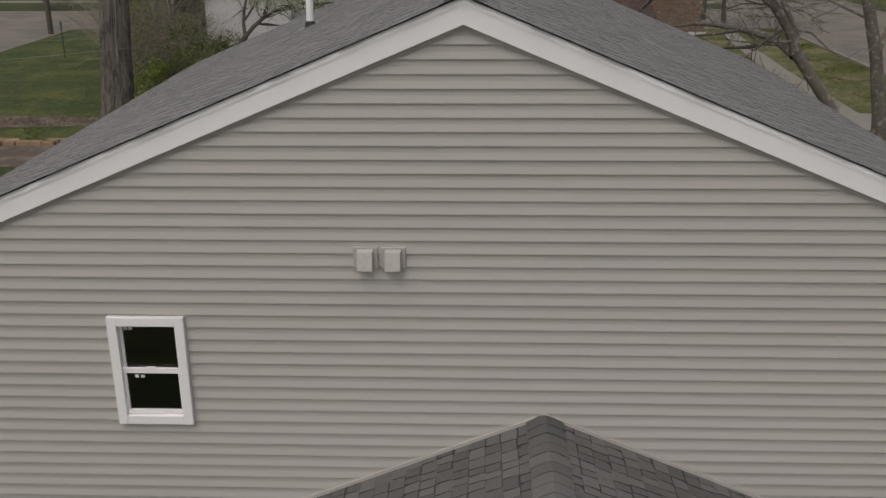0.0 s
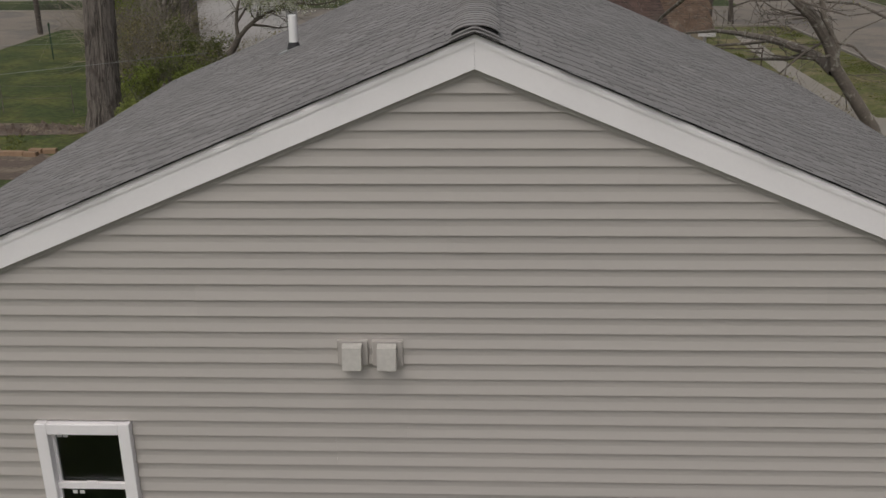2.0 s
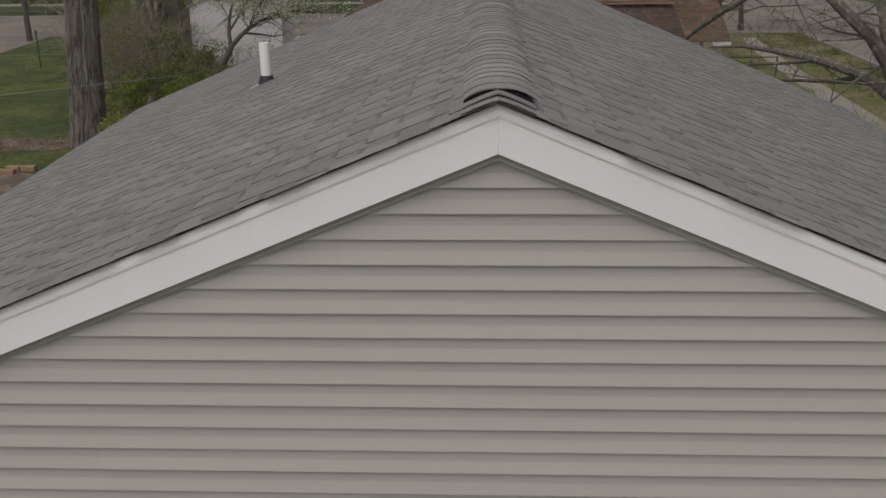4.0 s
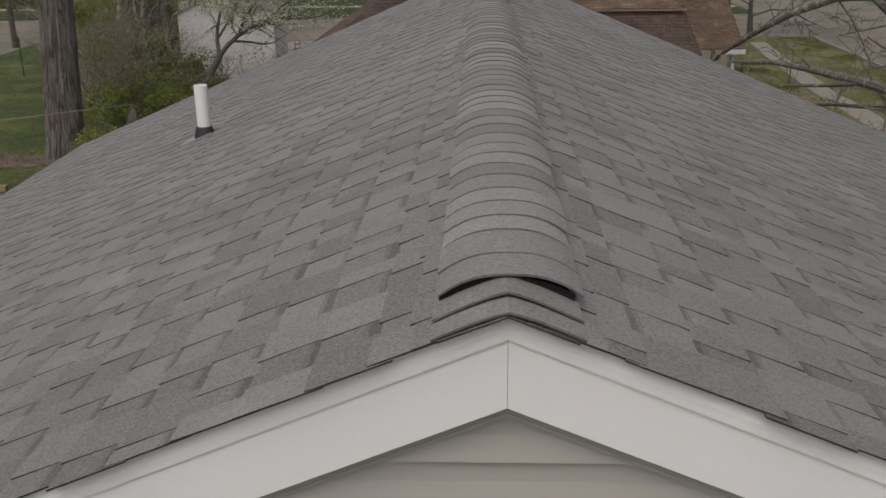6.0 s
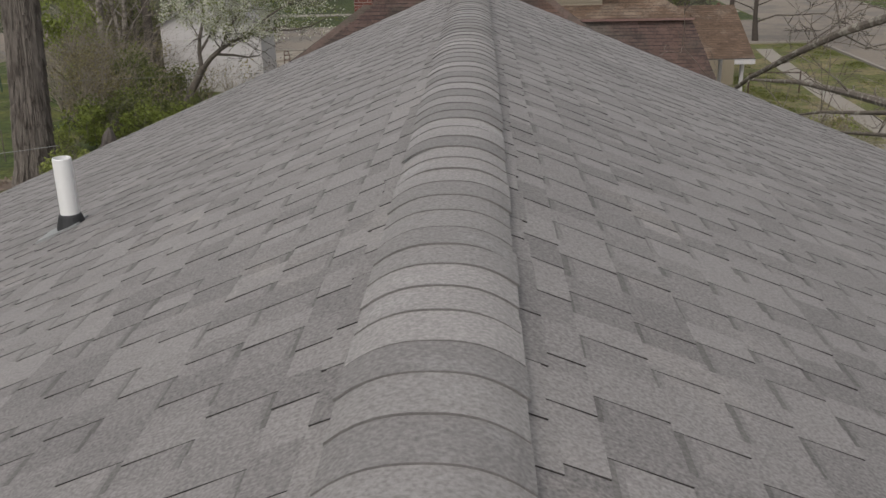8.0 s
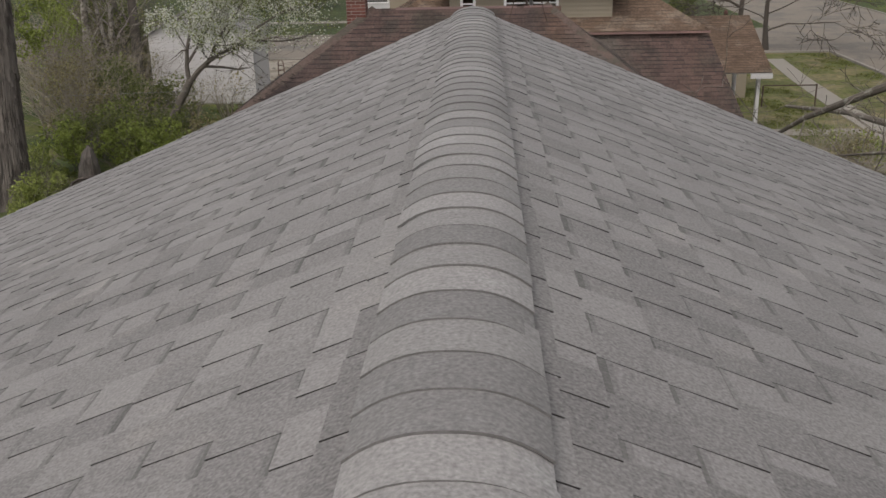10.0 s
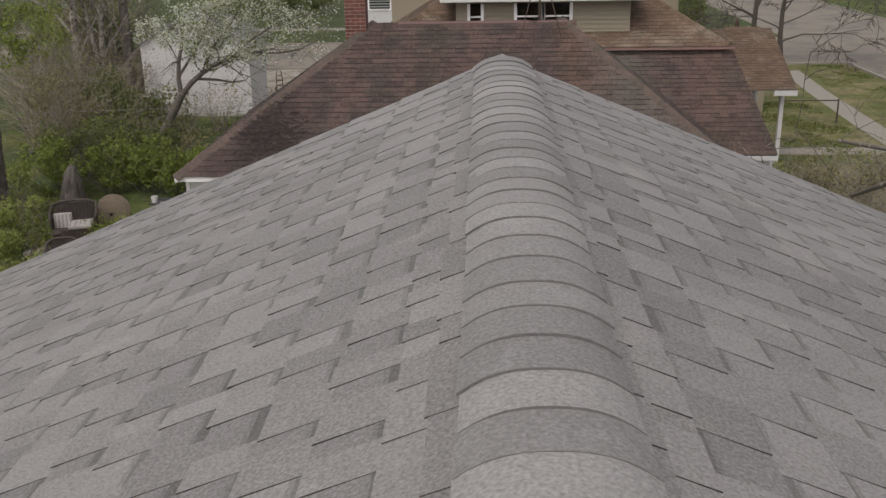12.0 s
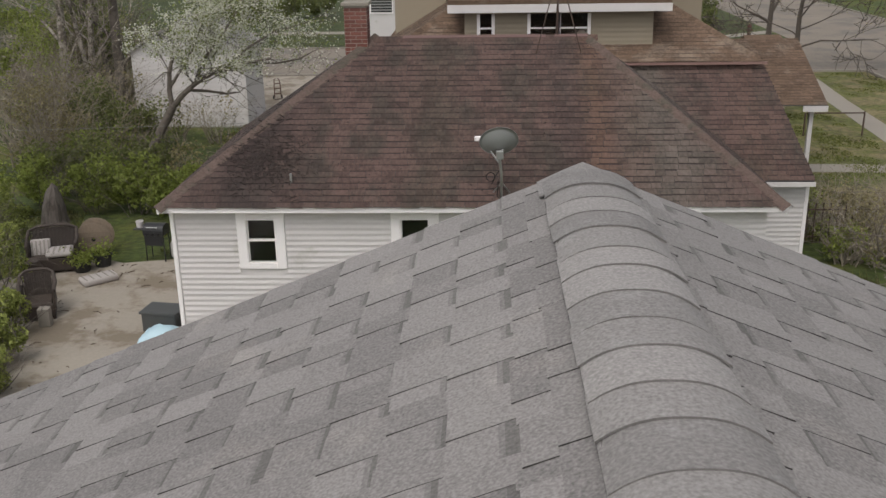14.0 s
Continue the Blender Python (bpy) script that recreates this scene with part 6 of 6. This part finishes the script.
def blades(x0, x1, y0, y1, count, tall):
    for _ in range(count):
        x, y = rg.uniform(x0, x1), rg.uniform(y0, y1)
        dens = noise.noise((x * 0.5, y * 0.5, 3.0)) + 0.5 * noise.noise((x * 1.7, y * 1.7, 8.0))
        if dens < -0.05 + 0.3 * rg.random():
            continue
        for _b in range(4):
            a, h = rg.uniform(0, 6.28), tall * rg.uniform(0.5, 1.4) * (0.7 + max(0, dens))
            w = 0.02 + 0.015 * rg.random()
            bx, by = x + rg.gauss(0, 0.06), y + rg.gauss(0, 0.06)
            k = len(vs)
            vs.extend([(bx - w * math.cos(a), by - w * math.sin(a), 0.0), (bx + w * math.cos(a), by + w * math.sin(a), 0.0), (bx + rg.gauss(0, 0.5) * h, by + rg.gauss(0, 0.5) * h, h)])
            fs.append((k, k + 1, k + 2))


blades(-13, -7, 26.2, 39, 3500, 0.11)
blades(8.8, 12.4, 30.1, 50, 6500, 0.05)
blades(14.6, 17.3, 28, 51, 5000, 0.045)
blades(6.3, 11.8, 20, 29, 2500, 0.22)
blades(-22, -12, 23.1, 25.2, 500, 0.07)
blades(-30, 12, 61.3, 67.8, 900, 0.10)
blades(27, 40, 50, 90, 3500, 0.08)
tagged(new("grass", mesh_of("grass", vs, fs, GRASS)), "uneven tufts of spring grass and weeds", "grass", kind="stuff")

# ---- pieces of walls and roofs ----
STEP_X = 0.1235
STEP = STEP_X / COS
left = Slope((0, 0, TOP), (0, 1, 0), (-COS, 0, -SIN))
right = Slope((0, 0, TOP), (0, 1, 0), (COS, 0, -SIN))
rows = int((HALF - 0.24) / STEP_X) + 2
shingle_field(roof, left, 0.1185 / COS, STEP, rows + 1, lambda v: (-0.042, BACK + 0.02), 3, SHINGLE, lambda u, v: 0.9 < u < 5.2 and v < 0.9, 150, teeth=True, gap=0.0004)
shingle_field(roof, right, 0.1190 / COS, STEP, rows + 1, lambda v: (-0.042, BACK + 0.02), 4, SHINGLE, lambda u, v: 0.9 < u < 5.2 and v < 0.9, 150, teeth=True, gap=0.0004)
# the trimmed strip that shows beside the caps
for sl, sd in ((left, 7), (right, 8)):
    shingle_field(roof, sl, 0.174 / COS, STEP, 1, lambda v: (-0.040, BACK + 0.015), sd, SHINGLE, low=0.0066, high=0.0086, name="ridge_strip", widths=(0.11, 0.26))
wl_slope = Slope((WX, WEND, WTOP), (0, 1, 0), (-COS, 0, -SIN))
wr_slope = Slope((WX, WEND, WTOP), (0, 1, 0), (COS, 0, -SIN))
for sl, sd in ((wl_slope, 5), (wr_slope, 6)):
    shingle_field(wing_roof, sl, 0.10, STEP, int(WHALF / COS / STEP) + 1, lambda v: (-0.02, -WEND - 0.004), sd, DARK_SHINGLE, lambda u, v: u > 3.2, 120, high=0.012, widths=(0.09, 0.15), band=UNDER, fade=DARK_SHINGLE)
y = -0.16
wing_cap = [cap_mesh(cap_profile(w, 0.022, -0.045, 1.35), 0.19, r) for w in (0.285, 0.295) for r in (0.009, 0.012)]
for me in wing_cap:
    me.materials[0], me.materials[1] = DARK_SHINGLE, BAND
while y > WEND - 0.02:
    under("ridge_cap", ridge_rng.choice(wing_cap), wing_roof, pose(WX, y, WTOP + 0.004, 0, 0, ridge_rng.uniform(-0.8, 0.8)))
    y -= 0.13

# siding courses of the front gable, then the other walls
COURSE = 0.1016


def front_ends(z):
    half = min(WALL + 0.01, max(0.02, (TOP - 0.238 - z) / PITCH))
    return (-half, half)


lap_boards(wall_front, 0.012, -1, front_ends, 6.3 - 61 * COURSE, 6.41, COURSE, SIDING, 21, holes=((WIN[0] - 0.02, WIN[1] + 0.02, WIN[2] - 0.02, WIN[3] + 0.02),))
lap_boards(wall_back, BACK - 0.15, 1, front_ends, 6.3 - 61 * COURSE, 6.4, COURSE, SIDING, 22, joined=True)
for s, w in zip((-1, 1), sides):
    lap_boards(w, s * (WALL + 0.072), s, lambda z: (0.02, BACK - 0.18), 0.1, low - 0.03, COURSE, SIDING, 23 + s, joined=True, axis="y")

# darker strips along the tops of the brown and tan courses
BROWN_BAND = make_material("dark_brown_band", (0.026, 0.018, 0.016), 0.9, 0.2, 2, 60, 0.3)
TAN_BAND = make_material("dark_tan_band", (0.10, 0.065, 0.048), 0.9, 0.2, 2, 60, 0.3)
# brown and tan roof pieces
LEN_N = math.hypot(RY - EY, RZ - EZ)
f_slope = Slope((0, RY, RZ), (1, 0, 0), (0, -(RY - EY), -(RZ - EZ)))


def hip_span(v):
    q = v / LEN_N
    return (RX0 + (EX0 - RX0) * q + 0.11, RX1 + (EX1 - RX1) * q - 0.11)


NSTEP = 0.135
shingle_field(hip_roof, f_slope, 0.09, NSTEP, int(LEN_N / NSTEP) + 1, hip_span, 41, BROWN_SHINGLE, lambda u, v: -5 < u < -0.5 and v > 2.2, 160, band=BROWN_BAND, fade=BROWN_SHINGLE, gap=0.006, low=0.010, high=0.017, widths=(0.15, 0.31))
w_slope = Slope((RX0, RY, RZ), (0, 1, 0), (EX0 - RX0, 0, EZ - RZ))
e_slope = Slope((RX1, RY, RZ), (0, 1, 0), (EX1 - RX1, 0, EZ - RZ))
for sl, dx, sd in ((w_slope, RX0 - EX0, 42), (e_slope, EX1 - RX1, 43)):
    ln = math.hypot(dx, RZ - EZ)
    shingle_field(hip_roof, sl, 0.1, NSTEP, int(ln / NSTEP) + 1, lambda v, ln=ln: (-(RY - EY) * v / ln + 0.11, (BY - RY) * v / ln - 0.11), sd, BROWN_SHINGLE, band=BROWN_BAND, fade=BROWN_SHINGLE, gap=0.006, low=0.004, high=0.008, widths=(0.15, 0.31))
b_slope = Slope((0, RY, RZ), (1, 0, 0), (0, (BY - RY), -(RZ - EZ)))
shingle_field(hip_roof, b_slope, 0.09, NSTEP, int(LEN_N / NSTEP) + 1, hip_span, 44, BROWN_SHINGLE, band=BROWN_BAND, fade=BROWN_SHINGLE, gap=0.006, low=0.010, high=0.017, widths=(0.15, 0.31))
ew_slope = Slope((0, WUY, WUZ), (1, 0, 0), (0, WEY - WUY, WEZ - WUZ))
ew_len = math.hypot(WUY - WEY, WUZ - WEZ)
shingle_field(east_roof, ew_slope, 0.1, NSTEP, int(ew_len / NSTEP) + 1, lambda v: (WE0, WE2 + (WE1 - WE2) * v / ew_len + 0.02), 45, BROWN_SHINGLE, lambda u, v: u > 4.5, 120, band=BROWN_BAND, fade=BROWN_SHINGLE, gap=0.006, low=0.010, high=0.017, widths=(0.15, 0.31))
t_slope = Slope((0, TY + RISE, TZ + TSL * RISE), (1, 0, 0), (0, -1, -TSL))
t_len = math.hypot(RISE, RISE * TSL)
shingle_field(tan_roof, t_slope, 0.1, NSTEP, int(t_len / NSTEP) + 1, lambda v: (TX0 + RISE - RISE * v / t_len + 0.09, TX1 - RISE + RISE * v / t_len - 0.09), 46, TAN_SHINGLE, band=TAN_BAND, fade=TAN_SHINGLE, low=0.010, high=0.017, widths=(0.15, 0.31))
for sx, xe in ((1, TX1), (-1, TX0)):
    s_slope = Slope((xe - sx * RISE, TY, TZ + TSL * RISE), (0, 1, 0), (sx, 0, -TSL))
    shingle_field(tan_roof, s_slope, 0.1, NSTEP, int(t_len / NSTEP) + 1, lambda v: (RISE - RISE * v / t_len + 0.09, 6.5), 47 + sx, TAN_SHINGLE, band=TAN_BAND, fade=TAN_SHINGLE, low=0.010, high=0.017, widths=(0.15, 0.31))
p_slope = Slope((0, PUY, PUZ), (1, 0, 0), (0, PY - PUY, PZ - PUZ))
p_len = math.hypot(PUY - PY, PUZ - PZ)
shingle_field(porch_roof, p_slope, 0.1, NSTEP, int(p_len / NSTEP) + 1, lambda v: (PX0, PX1 + 0.01), 49, TAN_SHINGLE, band=TAN_BAND, fade=TAN_SHINGLE, low=0.010, high=0.017, widths=(0.15, 0.31))


def hip_caps(parent, a, b, material, seed, width=0.33, step=0.15, bend=-0.082):
    """Folded cap shingles up a hip or along a ridge, from a to b, each lapping the one below."""
    rng = random.Random(seed)
    a, b = Vector(a), Vector(b)
    d = (b - a).normalized()
    side = d.cross(Vector((0, 0, 1))).normalized()
    up = side.cross(d)
    prof = cap_profile(width, 0.016, bend, 1.2)
    me = cap_mesh(prof, step * 1.4, 0.005)
    me.materials[0], me.materials[1] = material, BROWN_CAP
    m3 = Matrix((side, d, up)).transposed().to_4x4()
    for k in range(int((b - a).length / step) + 1):
        m = m3.copy()
        m.translation = a + d * (k * step) + up * rng.uniform(0.0, 0.004)
        under("hip_cap", me, parent, m @ pose(0, 0, 0.010, 0, rng.uniform(-0.5, 0.5), rng.uniform(-0.7, 0.7)))


hip_caps(hip_roof, A, R0, BROWN_CAP, 51)
hip_caps(hip_roof, B, R1, BROWN_CAP, 52)
hip_caps(hip_roof, (RX0, RY, RZ), (RX1, RY, RZ), BROWN_SHINGLE, 53, 0.24, 0.3, -0.082)
hip_caps(tan_roof, (TX1, TY, TZ), (TX1 - RISE, TY + RISE, TZ + TSL * RISE), TAN_SHINGLE, 54, 0.26, 0.15, -0.058)
hip_caps(tan_roof, (TX0, TY, TZ), (TX0 + RISE, TY + RISE, TZ + TSL * RISE), TAN_SHINGLE, 55, 0.26, 0.15, -0.058)
lap_boards(n_front, FRONT_Y - 0.001, -1, lambda z: (NX0 + 0.07, NX1), 0.15, 2.60, 0.1016, OLD_WHITE, 61, holes=[(a - 0.005, b + 0.005, c0, c1) for a, b, c0, c1 in WINS], length=6, pair=1, proud=0.020)
lap_boards(n_wing, 24.299, -1, lambda z: (NX1, 6.09), 0.15, 2.16, 0.1016, OLD_WHITE, 62, length=6, pair=1, proud=0.020)
lap_boards(n_west, NX0 - 0.001, -1, lambda z: (FRONT_Y + 0.06, BY - 0.3), 0.15, 2.60, 0.1016, OLD_WHITE, 63, joined=True, axis="y", length=6)

# twigs and leaf mould lying on the brown slope
rd = random.Random(251)
debris = Shape()
for _ in range(900):
    u, v = rd.gauss(-4.15, 0.42), rd.gauss(3.05, 0.42)
    if v > LEN_N - 0.05:
        continue
    a, ln = rd.uniform(0, 6.28), rd.choice((0.025, 0.03, 0.045, 0.06, 0.14))
    p, q = f_slope.at(u, v, 0.022), f_slope.at(u + ln * math.cos(a), min(v + ln * math.sin(a), LEN_N), 0.024)
    debris.tube([p, (p + q) / 2 + f_slope.n * 0.012, q], [0.004, 0.008, 0.003], 4)
for _ in range(420):
    u, v = rd.uniform(-4.5, 2.2), rd.uniform(0.2, LEN_N - 0.1)
    if abs(u + 0.4) > 1.9 + 0.85 * v:
        continue
    a, ln = rd.uniform(0, 6.28), rd.choice((0.02, 0.03, 0.04))
    p, q = f_slope.at(u, v, 0.020), f_slope.at(u + ln * math.cos(a), v + ln * math.sin(a), 0.021)
    debris.tube([p, (p + q) / 2 + f_slope.n * 0.008, q], [0.004, 0.009, 0.003], 4)
tagged(debris.part("roof_debris", make_material("leaf_mould", (0.045, 0.034, 0.03), 0.95, 0.3)), "dark twigs and leaf mould lying on the brown roof", "debris", kind="stuff")
